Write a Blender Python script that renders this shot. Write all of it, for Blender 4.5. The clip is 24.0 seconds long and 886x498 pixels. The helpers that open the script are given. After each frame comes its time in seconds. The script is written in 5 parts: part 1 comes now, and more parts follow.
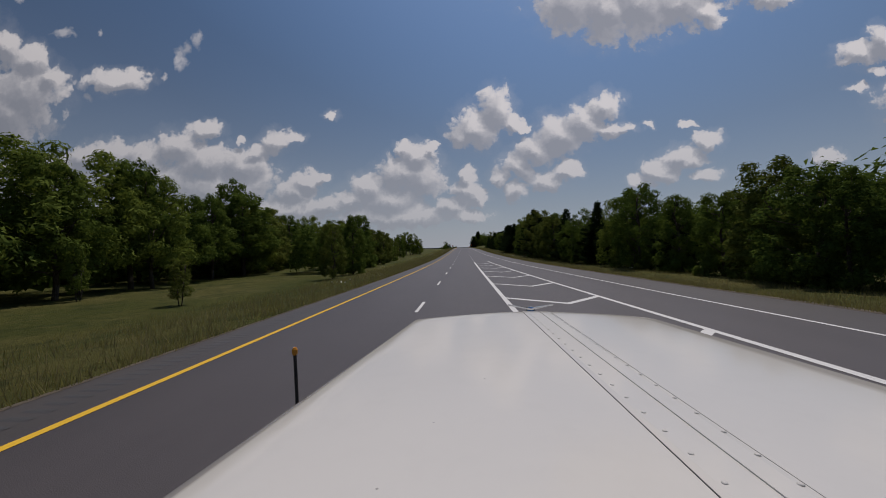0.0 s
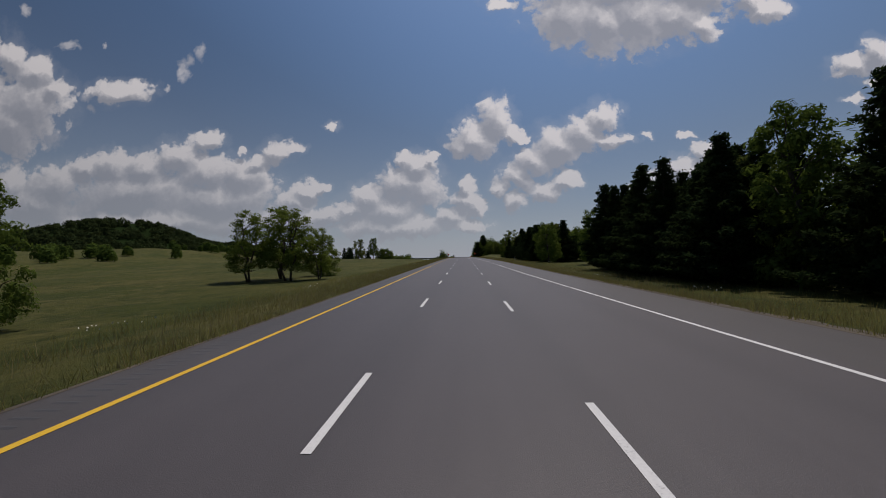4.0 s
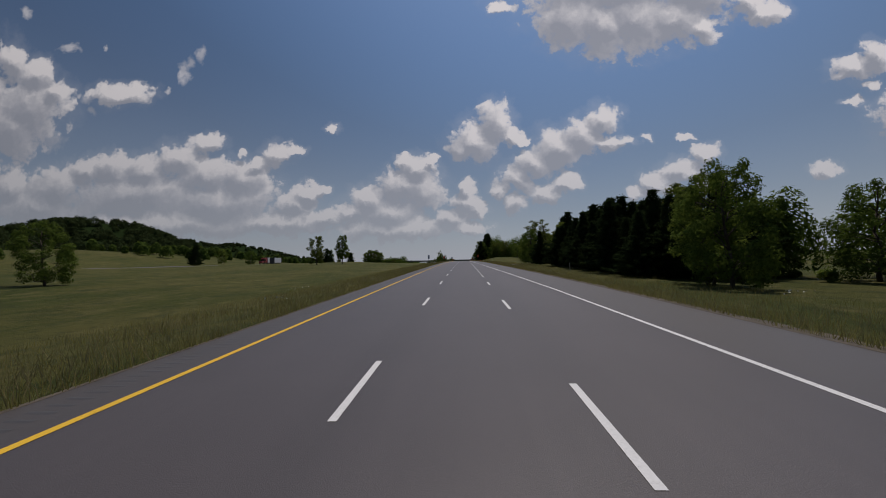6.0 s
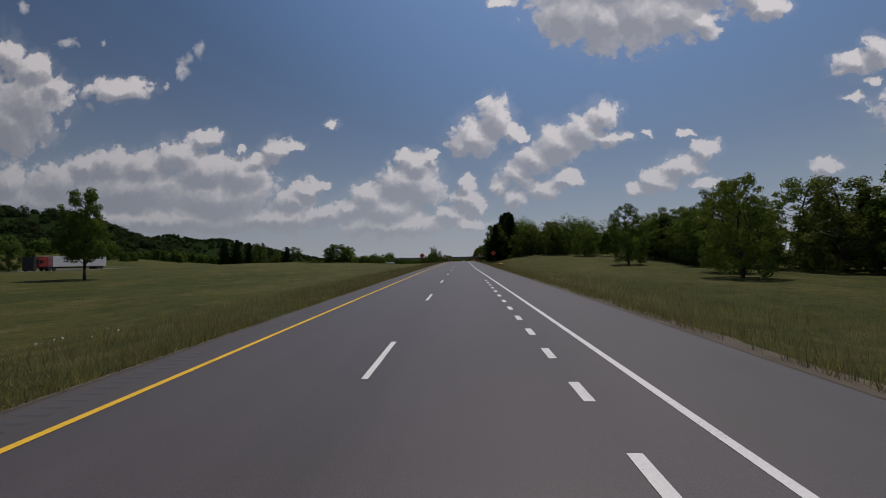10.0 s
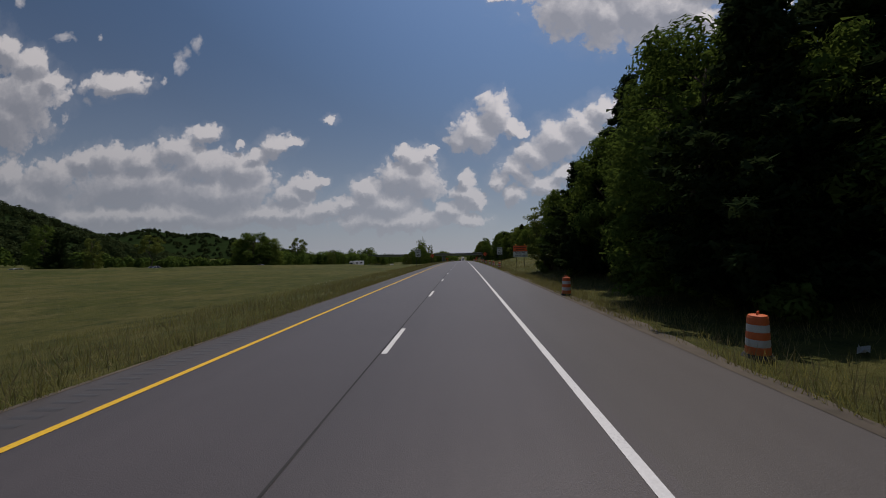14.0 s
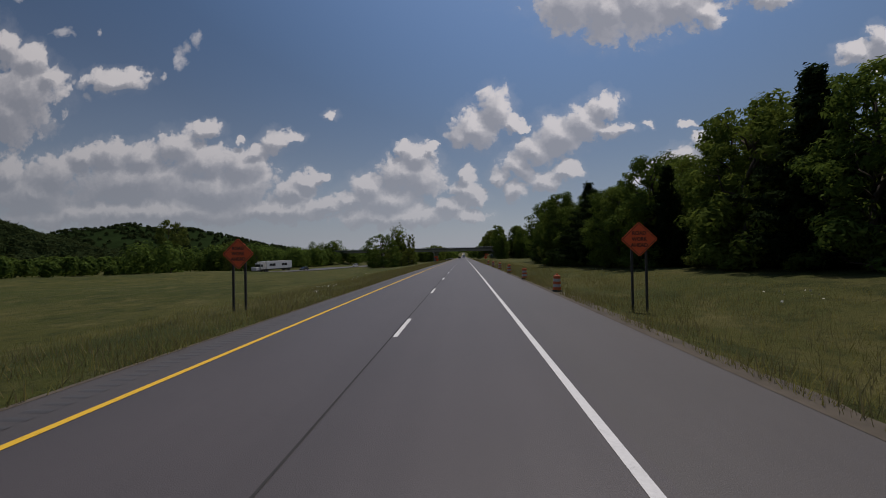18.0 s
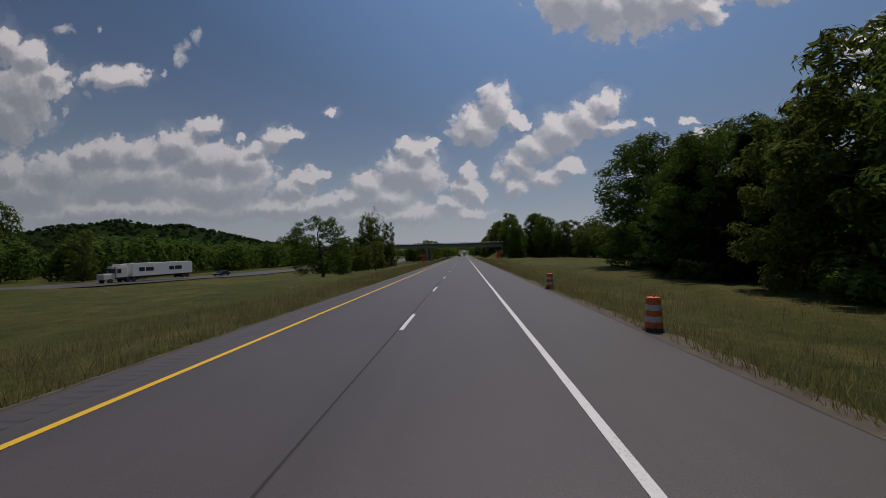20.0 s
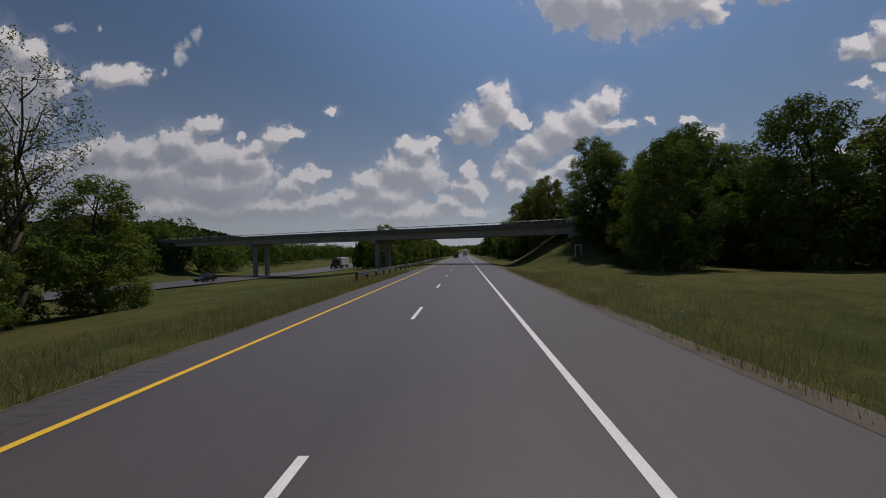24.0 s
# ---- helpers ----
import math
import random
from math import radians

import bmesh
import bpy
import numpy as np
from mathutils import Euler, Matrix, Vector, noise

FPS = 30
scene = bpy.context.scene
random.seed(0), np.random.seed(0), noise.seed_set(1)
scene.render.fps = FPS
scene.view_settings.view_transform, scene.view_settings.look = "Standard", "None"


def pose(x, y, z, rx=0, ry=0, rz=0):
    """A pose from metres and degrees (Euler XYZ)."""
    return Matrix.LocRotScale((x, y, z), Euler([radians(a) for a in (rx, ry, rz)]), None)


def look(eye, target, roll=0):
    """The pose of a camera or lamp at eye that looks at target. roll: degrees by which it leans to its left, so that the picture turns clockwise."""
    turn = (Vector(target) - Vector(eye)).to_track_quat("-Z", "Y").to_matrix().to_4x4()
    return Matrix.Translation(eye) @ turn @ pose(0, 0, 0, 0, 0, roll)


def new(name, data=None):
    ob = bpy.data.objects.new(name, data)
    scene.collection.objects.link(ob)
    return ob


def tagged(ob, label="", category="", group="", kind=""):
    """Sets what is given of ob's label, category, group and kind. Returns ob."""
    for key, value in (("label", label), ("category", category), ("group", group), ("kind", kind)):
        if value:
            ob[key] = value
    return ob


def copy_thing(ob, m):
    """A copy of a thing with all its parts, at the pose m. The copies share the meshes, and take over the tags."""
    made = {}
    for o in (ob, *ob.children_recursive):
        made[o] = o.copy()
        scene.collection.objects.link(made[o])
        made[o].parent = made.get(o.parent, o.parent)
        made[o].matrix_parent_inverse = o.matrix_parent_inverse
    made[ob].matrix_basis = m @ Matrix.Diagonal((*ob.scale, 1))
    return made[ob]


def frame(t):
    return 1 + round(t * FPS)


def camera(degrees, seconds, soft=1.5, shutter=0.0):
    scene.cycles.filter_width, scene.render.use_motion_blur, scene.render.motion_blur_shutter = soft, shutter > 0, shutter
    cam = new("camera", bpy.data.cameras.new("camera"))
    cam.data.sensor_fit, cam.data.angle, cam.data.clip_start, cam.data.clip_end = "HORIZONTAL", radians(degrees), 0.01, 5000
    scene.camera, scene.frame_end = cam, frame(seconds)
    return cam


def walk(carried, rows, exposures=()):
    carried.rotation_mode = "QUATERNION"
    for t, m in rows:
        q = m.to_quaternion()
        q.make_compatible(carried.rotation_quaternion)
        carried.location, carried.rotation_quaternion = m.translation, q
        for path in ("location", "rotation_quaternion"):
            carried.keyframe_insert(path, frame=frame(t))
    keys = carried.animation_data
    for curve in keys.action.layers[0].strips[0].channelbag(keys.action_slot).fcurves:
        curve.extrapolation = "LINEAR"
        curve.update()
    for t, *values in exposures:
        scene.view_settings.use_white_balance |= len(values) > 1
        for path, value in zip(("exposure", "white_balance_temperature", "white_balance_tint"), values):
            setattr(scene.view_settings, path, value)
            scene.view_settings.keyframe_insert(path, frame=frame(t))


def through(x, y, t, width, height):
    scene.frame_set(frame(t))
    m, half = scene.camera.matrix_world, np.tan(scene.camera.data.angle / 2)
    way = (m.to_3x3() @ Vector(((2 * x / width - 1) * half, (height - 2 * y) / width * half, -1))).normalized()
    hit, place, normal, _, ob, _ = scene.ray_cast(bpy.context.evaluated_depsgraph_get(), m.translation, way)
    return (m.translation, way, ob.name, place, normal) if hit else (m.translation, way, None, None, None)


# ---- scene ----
# ======================= plan, camera and walk =======================
# x runs across the road (lane line between the two lanes at 0), y along it, z up.
SPEED, EYE_HEIGHT, EYE_X = 30.03, 2.26, 1.85


def ease(a):
    a = min(1.0, max(0.0, a))
    return a * a * (3 - 2 * a)


def grade(y):
    """The road's slope: a sag at the start, then a long crest."""
    if y < 0:
        return 0.0
    if y < 160:
        return 0.025 * ease(y / 160)
    if y < 200:
        return 0.025
    if y < 620:
        return 0.025 - 0.037 * (y - 200) / 420
    if y < 1250:
        return -0.012
    return -0.012 + 0.022 * ease((y - 1250) / 900)


PROFILE_START = -400
_profile = [0.0]
for _i in range(5400):
    _profile.append(_profile[-1] + grade(PROFILE_START + _i + 0.5))
_zero = _profile[-PROFILE_START]


def road_z(y):
    t = min(max(y - PROFILE_START, 0), 5399.999)
    i = int(t)
    return _profile[i] + (_profile[i + 1] - _profile[i]) * (t - i) - _zero


cam = camera(96.6, 24.0, soft=0.95)
# seconds, yaw, pitch against the road, roll, sideways shift
TURNS = [(0.0, 3.05, 0.45, 1.05, 0.0), (1.0, 3.05, 0.55, 1.05, 0.0), (2.0, 3.05, 0.65, 1.05, 0.0), (5.0, 3.05, 0.7, 1.05, 0.0),
         (6.0, 3.05, 0.75, 1.05, 0.0), (7.0, 3.05, 0.75, 1.05, 0.0), (8.0, 3.05, 0.75, 1.05, 0.0), (9.0, 3.05, 0.7, 1.05, 0.0),
         (10.0, 3.0, 0.7, 1.05, 0.0), (13.0, 2.95, 0.7, 1.05, 0.0), (14.0, 2.9, 0.7, 1.05, 0.0), (15.0, 2.9, 0.7, 1.05, 0.05),
         (16.0, 2.9, 0.7, 1.05, 0.08), (17.0, 2.95, 0.7, 1.05, 0.08), (18.0, 3.0, 0.7, 1.05, 0.08), (21.0, 3.15, 0.6, 1.05, 0.08),
         (22.0, 3.15, 0.6, 1.05, 0.05), (23.0, 3.15, 0.6, 1.05, 0.0), (24.0, 3.15, 0.6, 1.05, 0.0)]


def turn_at(t):
    for a, b in zip(TURNS, TURNS[1:]):
        if t <= b[0]:
            k = (t - a[0]) / (b[0] - a[0])
            return [p + (q - p) * k for p, q in zip(a[1:], b[1:])]
    return TURNS[-1][1:]


path_rows = []
for _i in range(49):
    _t = _i * 0.5
    _y = SPEED * _t
    _yaw, _pitch, _roll, _shift = turn_at(_t)
    path_rows.append((_t, pose(EYE_X + _shift, _y, road_z(_y) + EYE_HEIGHT, 90 + _pitch + math.degrees(math.atan(grade(_y))), _roll, _yaw)))
walk(cam, path_rows, exposures=[(0.0, -0.92, 6800, 17), (24.0, -0.92, 6800, 17)])

# ======================= sky and sun =======================
SUN_ELEVATION, SUN_AZIMUTH = 66.0, 22.0  # degrees above the horizon, degrees right of the road's direction
sun = new("sun", bpy.data.lights.new("sun", "SUN"))
sun.data.energy, sun.data.angle, sun.data.color = 4.6, radians(0.55), (1.0, 0.95, 0.87)
_e, _a = radians(SUN_ELEVATION), radians(SUN_AZIMUTH)
sun_way = Vector((math.cos(_e) * math.sin(_a), math.cos(_e) * math.cos(_a), math.sin(_e)))
sun.matrix_world = look(sun_way * 500, (0, 0, 0))


class Nodes:
    """A small hand for node trees."""

    def __init__(self, tree):
        self.tree = tree
        tree.nodes.clear()

    def add(self, kind, **values):
        n = self.tree.nodes.new(kind)
        for k, v in values.items():
            if k == "op":
                n.operation = v
            elif k == "blend":
                n.blend_type = v
        return n

    def link(self, a, b):
        self.tree.links.new(a, b)

    def math(self, op, a, b=None, c=None, clamp=False):
        n = self.tree.nodes.new("ShaderNodeMath")
        n.operation, n.use_clamp = op, clamp
        for i, v in enumerate((a, b, c)):
            if v is None:
                continue
            if isinstance(v, (int, float)):
                n.inputs[i].default_value = v
            else:
                self.link(v, n.inputs[i])
        return n.outputs[0]

    def vec(self, op, a, b=None):
        n = self.tree.nodes.new("ShaderNodeVectorMath")
        n.operation = op
        for i, v in enumerate((a, b)):
            if v is None:
                continue
            if isinstance(v, (tuple, list)):
                n.inputs[i].default_value = v
            else:
                self.link(v, n.inputs[i])
        return n.outputs[1] if op in ("LENGTH", "DOT_PRODUCT") else n.outputs[0]

    def noise(self, vector, scale, detail=3.0, rough=0.5, distort=0.0):
        n = self.tree.nodes.new("ShaderNodeTexNoise")
        if vector is not None:
            self.link(vector, n.inputs["Vector"])
        n.inputs["Scale"].default_value, n.inputs["Detail"].default_value = scale, detail
        n.inputs["Roughness"].default_value, n.inputs["Distortion"].default_value = rough, distort
        return n

    def ramp(self, value, stops):
        n = self.tree.nodes.new("ShaderNodeValToRGB")
        e = n.color_ramp.elements
        while len(e) < len(stops):
            e.new(0.5)
        for s, (p, c) in zip(e, stops):
            s.position = p
            s.color = (*c, 1) if isinstance(c, tuple) else (c, c, c, 1)
        self.link(value, n.inputs[0])
        return n.outputs[0]

    def mix(self, fac, a, b, blend="MIX"):
        n = self.tree.nodes.new("ShaderNodeMix")
        n.data_type, n.blend_type = "RGBA", blend
        for sock, v in ((n.inputs[0], fac), (n.inputs[6], a), (n.inputs[7], b)):
            if isinstance(v, (int, float)):
                sock.default_value = v
            elif isinstance(v, tuple):
                sock.default_value = (*v, 1)
            else:
                self.link(v, sock)
        return n.outputs[2]


world = bpy.data.worlds.new("sky")
world.use_nodes = True
scene.world = world
w = Nodes(world.node_tree)
sky = w.add("ShaderNodeTexSky")
sky.sky_type, sky.sun_disc = "NISHITA", False
sky.sun_elevation, sky.sun_rotation = radians(SUN_ELEVATION), radians(SUN_AZIMUTH)
sky.altitude, sky.air_density, sky.dust_density, sky.ozone_density = 200, 1.0, 0.8, 2.2
coord = w.add("ShaderNodeTexCoord").outputs["Generated"]
split = w.add("ShaderNodeSeparateXYZ")
w.link(coord, split.inputs[0])
ahead = w.math("MAXIMUM", split.outputs[1], 0.05)
su = w.math("DIVIDE", split.outputs[0], ahead)
sv = w.math("DIVIDE", split.outputs[2], ahead)
flat = w.add("ShaderNodeCombineXYZ")
w.link(su, flat.inputs[0])
w.link(sv, flat.inputs[1])
flat = flat.outputs[0]
# billows push the outlines of the cloud heaps in and out
def pushed(base, scale, detail, amount):
    c = w.noise(base, scale, detail, 0.6).outputs["Color"]
    return w.vec("ADD", base, w.vec("MULTIPLY", w.vec("SUBTRACT", c, (0.5, 0.5, 0.5)), amount))


warped = pushed(pushed(flat, 9.0, 2.0, (0.04, 0.03, 0.0)), 26.0, 8.0, (0.05, 0.05, 0.0))
# cloud heaps: across, up, half width, half height (tangents of the angles from the road's direction)
HEAPS_A = [(0.283, 0.615, 0.07, 0.072), (0.366, 0.596, 0.083, 0.075), (0.45, 0.614, 0.096, 0.083), (0.546, 0.604, 0.082, 0.06), (0.613, 0.58, 0.032, 0.037), (0.411, 0.724, 0.233, 0.115), (0.603, 0.684, 0.095, 0.071), (0.113, 0.656, 0.031, 0.016), (0.756, 0.608, 0.051, 0.028), (0.717, 0.641, 0.038, 0.034), (0.968, 0.458, 0.055, 0.033), (1.016, 0.488, 0.036, 0.036), (0.931, 0.437, 0.026, 0.015), (0.999, 0.415, 0.021, 0.011), (0.959, 0.378, 0.029, 0.01), (0.035, 0.31, 0.057, 0.049), (0.089, 0.359, 0.041, 0.049), (0.003, 0.291, 0.037, 0.032), (0.129, 0.324, 0.028, 0.022), (0.16, 0.312, 0.017, 0.013)]
HEAPS_B = [(0.356, 0.356, 0.04, 0.036), (0.306, 0.318, 0.053, 0.043), (0.244, 0.286, 0.061, 0.046), (0.187, 0.251, 0.051, 0.04), (0.139, 0.215, 0.048, 0.034), (0.095, 0.188, 0.028, 0.021), (0.375, 0.296, 0.036, 0.023), (0.411, 0.3, 0.019, 0.013), (0.456, 0.307, 0.015, 0.008), (0.124, 0.154, 0.031, 0.029), (0.606, 0.26, 0.032, 0.024), (0.545, 0.225, 0.051, 0.025), (0.486, 0.192, 0.041, 0.025), (0.442, 0.167, 0.03, 0.015), (0.603, 0.176, 0.032, 0.015), (0.881, 0.21, 0.033, 0.018), (0.561, 0.302, 0.018, 0.007), (0.266, 0.2, 0.031, 0.02), (0.216, 0.173, 0.042, 0.026), (-0.337, 0.354, 0.018, 0.013)]
HEAPS_C = [(-0.111, 0.247, 0.043, 0.036), (-0.147, 0.27, 0.022, 0.017), (-0.073, 0.266, 0.012, 0.012), (-0.152, 0.198, 0.061, 0.046), (-0.103, 0.187, 0.052, 0.055), (-0.24, 0.164, 0.053, 0.035), (-0.285, 0.141, 0.044, 0.02), (-0.185, 0.137, 0.087, 0.038), (-0.171, 0.094, 0.152, 0.029), (0.012, 0.193, 0.019, 0.019), (0.006, 0.156, 0.034, 0.026), (0.04, 0.14, 0.026, 0.023), (-0.026, 0.119, 0.04, 0.022), (0.005, 0.09, 0.063, 0.017), (-0.484, 0.296, 0.041, 0.028), (-0.438, 0.305, 0.025, 0.009), (-0.668, 0.332, 0.037, 0.021), (-0.578, 0.303, 0.011, 0.01), (-0.533, 0.274, 0.033, 0.015), (-0.354, 0.203, 0.018, 0.012)]
HEAPS_D = [(-1.006, 0.267, 0.044, 0.033), (-0.927, 0.271, 0.053, 0.039), (-0.845, 0.265, 0.059, 0.042), (-0.752, 0.286, 0.065, 0.042), (-0.675, 0.242, 0.086, 0.048), (-0.58, 0.236, 0.07, 0.048), (-0.88, 0.2, 0.171, 0.06), (-0.64, 0.174, 0.152, 0.06), (-1.093, 0.221, 0.089, 0.055), (-0.401, 0.193, 0.042, 0.022), (-0.436, 0.164, 0.054, 0.026), (-0.347, 0.13, 0.047, 0.02), (-0.497, 0.119, 0.164, 0.029), (-1.222, 0.228, 0.048, 0.041), (-1.149, 0.177, 0.121, 0.052), (-0.849, 0.115, 0.382, 0.036), (-1.224, 0.575, 0.044, 0.048), (-1.159, 0.541, 0.047, 0.042), (-1.112, 0.485, 0.034, 0.037), (-1.17, 0.447, 0.09, 0.086)]
HEAPS_E = [(-1.223, 0.389, 0.078, 0.071), (-1.33, 0.463, 0.095, 0.148), (-0.911, 0.474, 0.072, 0.027), (1.067, 0.327, 0.064, 0.055), (1.111, 0.148, 0.076, 0.054), (-1.394, 0.264, 0.147, 0.093)]
WISPS = [(-1.11, 0.353, 0.042, 0.034), (-0.864, 0.492, 0.031, 0.017), (-1.006, 0.465, 0.027, 0.015), (-0.998, 0.427, 0.014, 0.012), (-0.735, 0.522, 0.019, 0.036), (-0.692, 0.57, 0.014, 0.026), (-0.72, 0.547, 0.014, 0.021), (-0.788, 0.479, 0.009, 0.008), (-1.038, 0.474, 0.014, 0.008), (-1.192, 0.709, 0.016, 0.02), (-1.062, 0.609, 0.032, 0.011), (-0.958, 0.604, 0.011, 0.009)]
HEAPS = HEAPS_A + HEAPS_B + HEAPS_C + HEAPS_D + HEAPS_E


def voronoi(vector, scale, smooth):
    n = w.tree.nodes.new("ShaderNodeTexVoronoi")
    n.feature = "SMOOTH_F1"
    n.inputs["Scale"].default_value, n.inputs["Smoothness"].default_value = scale, smooth
    w.link(vector, n.inputs["Vector"])
    return n.outputs["Distance"]


def heap_field(at, heaps):
    """How deep inside a cloud heap: 1 in the middle, 0 at its rim."""
    value = None
    for hu, hv, ha, hb in heaps:
        d = w.vec("MULTIPLY", w.vec("SUBTRACT", at, (hu, hv, 0.0)), (1 / (ha * 1.24), 1 / (hb * 1.24), 0.0))
        d = w.vec("LENGTH", d)
        value = d if value is None else w.math("SMOOTH_MIN", value, d, 0.2)
    return w.math("MAXIMUM", w.math("SUBTRACT", 1.0, value), -1.5)


def billowed(at):
    """The heap with rounded billows of two sizes; also the bare heap."""
    h = heap_field(at, HEAPS)
    v = w.math("ADD", w.math("MULTIPLY", w.math("SUBTRACT", 0.5, voronoi(at, 19.0, 0.7)), 0.62), w.math("MULTIPLY", w.math("SUBTRACT", 0.45, voronoi(at, 50.0, 0.6)), 0.36))
    return w.math("ADD", h, v), h


fine = w.noise(flat, 60.0, 8.0, 0.66).outputs["Fac"]
wisp = w.noise(flat, 17.0, 7.0, 0.62).outputs["Fac"]
dens, body = billowed(warped)
above, body_above = billowed(w.vec("ADD", warped, (0.012, 0.024, 0.0)))
edge = w.math("ADD", dens, w.math("MULTIPLY", w.math("SUBTRACT", fine, 0.5), 0.75))
edge = w.math("ADD", edge, w.math("MULTIPLY", w.math("SUBTRACT", wisp, 0.5), 0.6))
cover = w.ramp(edge, [(0.0, 0.0), (0.1, 0.45), (0.2, 0.85), (0.36, 1.0)])
veil = w.math("MULTIPLY", w.ramp(w.math("ADD", body, w.math("MULTIPLY", wisp, 1.2)), [(0.2, 0.0), (0.9, 1.0)]), 0.16)
cover = w.math("MAXIMUM", cover, veil)
# thin torn scraps beside the heaps
torn = w.math("ADD", heap_field(warped, WISPS), w.math("MULTIPLY", w.math("SUBTRACT", fine, 0.5), 1.1))
torn = w.math("MULTIPLY", w.ramp(torn, [(0.1, 0.0), (0.7, 1.0)]), 0.6)
cover = w.math("MAXIMUM", cover, torn)
# light comes from above and ahead: rims towards the sun are white, thick middles and undersides grey
lit = w.math("MULTIPLY", w.math("SUBTRACT", dens, above), 0.5)
lit = w.math("ADD", lit, w.math("MULTIPLY", w.math("SUBTRACT", body, body_above), 0.8))
lit = w.math("ADD", lit, w.math("MULTIPLY", w.math("SUBTRACT", fine, 0.5), 0.5))
lit = w.math("ADD", lit, w.math("MULTIPLY", w.math("SUBTRACT", wisp, 0.5), 0.5))
lit = w.math("SUBTRACT", lit, w.math("MULTIPLY", w.math("MAXIMUM", body_above, 0.0), 0.55))
cloud_colour = w.ramp(w.math("ADD", lit, 0.62), [(0.0, (3.9, 4.3, 5.0)), (0.35, (4.9, 5.25, 5.9)), (0.65, (6.6, 6.9, 7.4)), (1.0, (9.6, 9.7, 9.9))])
# pale summer haze towards the horizon
haze = w.math("POWER", w.math("SUBTRACT", 1.0, w.math("ABSOLUTE", split.outputs[2]), clamp=True), 5.5)
sky_colour = w.mix(1.0, sky.outputs[0], (0.80, 1.02, 1.14), "MULTIPLY")
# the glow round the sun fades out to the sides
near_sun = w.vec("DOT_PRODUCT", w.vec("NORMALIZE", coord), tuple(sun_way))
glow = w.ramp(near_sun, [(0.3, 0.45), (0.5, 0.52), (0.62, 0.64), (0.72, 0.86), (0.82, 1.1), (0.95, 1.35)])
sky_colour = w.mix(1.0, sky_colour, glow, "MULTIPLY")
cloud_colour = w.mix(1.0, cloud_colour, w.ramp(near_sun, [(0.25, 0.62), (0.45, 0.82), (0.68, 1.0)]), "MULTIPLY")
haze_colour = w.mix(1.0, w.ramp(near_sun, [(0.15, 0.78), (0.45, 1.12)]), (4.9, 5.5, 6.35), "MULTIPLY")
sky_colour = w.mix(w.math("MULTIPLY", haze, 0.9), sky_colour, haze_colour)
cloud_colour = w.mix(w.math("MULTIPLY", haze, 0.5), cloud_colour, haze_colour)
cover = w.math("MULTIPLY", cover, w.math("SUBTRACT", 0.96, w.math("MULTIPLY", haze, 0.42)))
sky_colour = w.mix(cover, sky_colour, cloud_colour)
back = w.add("ShaderNodeBackground")
back.inputs[1].default_value = 0.12
w.link(sky_colour, back.inputs[0])
w.link(back.outputs[0], w.add("ShaderNodeOutputWorld").inputs[0])


# ======================= materials =======================
def material(name, rough=0.6, metal=0.0, spec=0.5):
    m = bpy.data.materials.new(name)
    m.use_nodes = True
    n = Nodes(m.node_tree)
    out = n.add("ShaderNodeOutputMaterial")
    b = n.add("ShaderNodeBsdfPrincipled")
    b.inputs["Roughness"].default_value, b.inputs["Metallic"].default_value = rough, metal
    b.inputs["Specular IOR Level"].default_value = spec
    n.link(b.outputs[0], out.inputs[0])
    return m, n, b


def place_of(n):
    return n.add("ShaderNodeNewGeometry").outputs["Position"]


def bump(n, b, height, strength, distance):
    k = n.add("ShaderNodeBump")
    k.inputs["Strength"].default_value, k.inputs["Distance"].default_value = strength, distance
    n.link(height, k.inputs["Height"])
    n.link(k.outputs[0], b.inputs["Normal"])


def worn(name, colour, rough=0.6, metal=0.0, vary=0.25, scale=3.0, dirt=(0.1, 0.09, 0.07), dirty=0.25, spec=0.5):
    """A painted or plain surface with soft stains and grain."""
    m, n, b = material(name, rough, metal, spec)
    p = n.add("ShaderNodeTexCoord").outputs["Object"]
    big = n.noise(p, scale, 4, 0.6).outputs["Fac"]
    small = n.noise(p, scale * 14, 3, 0.6).outputs["Fac"]
    dark = tuple(c * (1 - vary) for c in colour)
    c = n.mix(n.ramp(big, [(0.3, 0.0), (0.7, 1.0)]), dark, colour)
    c = n.mix(n.math("MULTIPLY", n.ramp(small, [(0.5, 0.0), (0.75, 1.0)]), dirty), c, dirt)
    n.link(c, b.inputs["Base Color"])
    return m


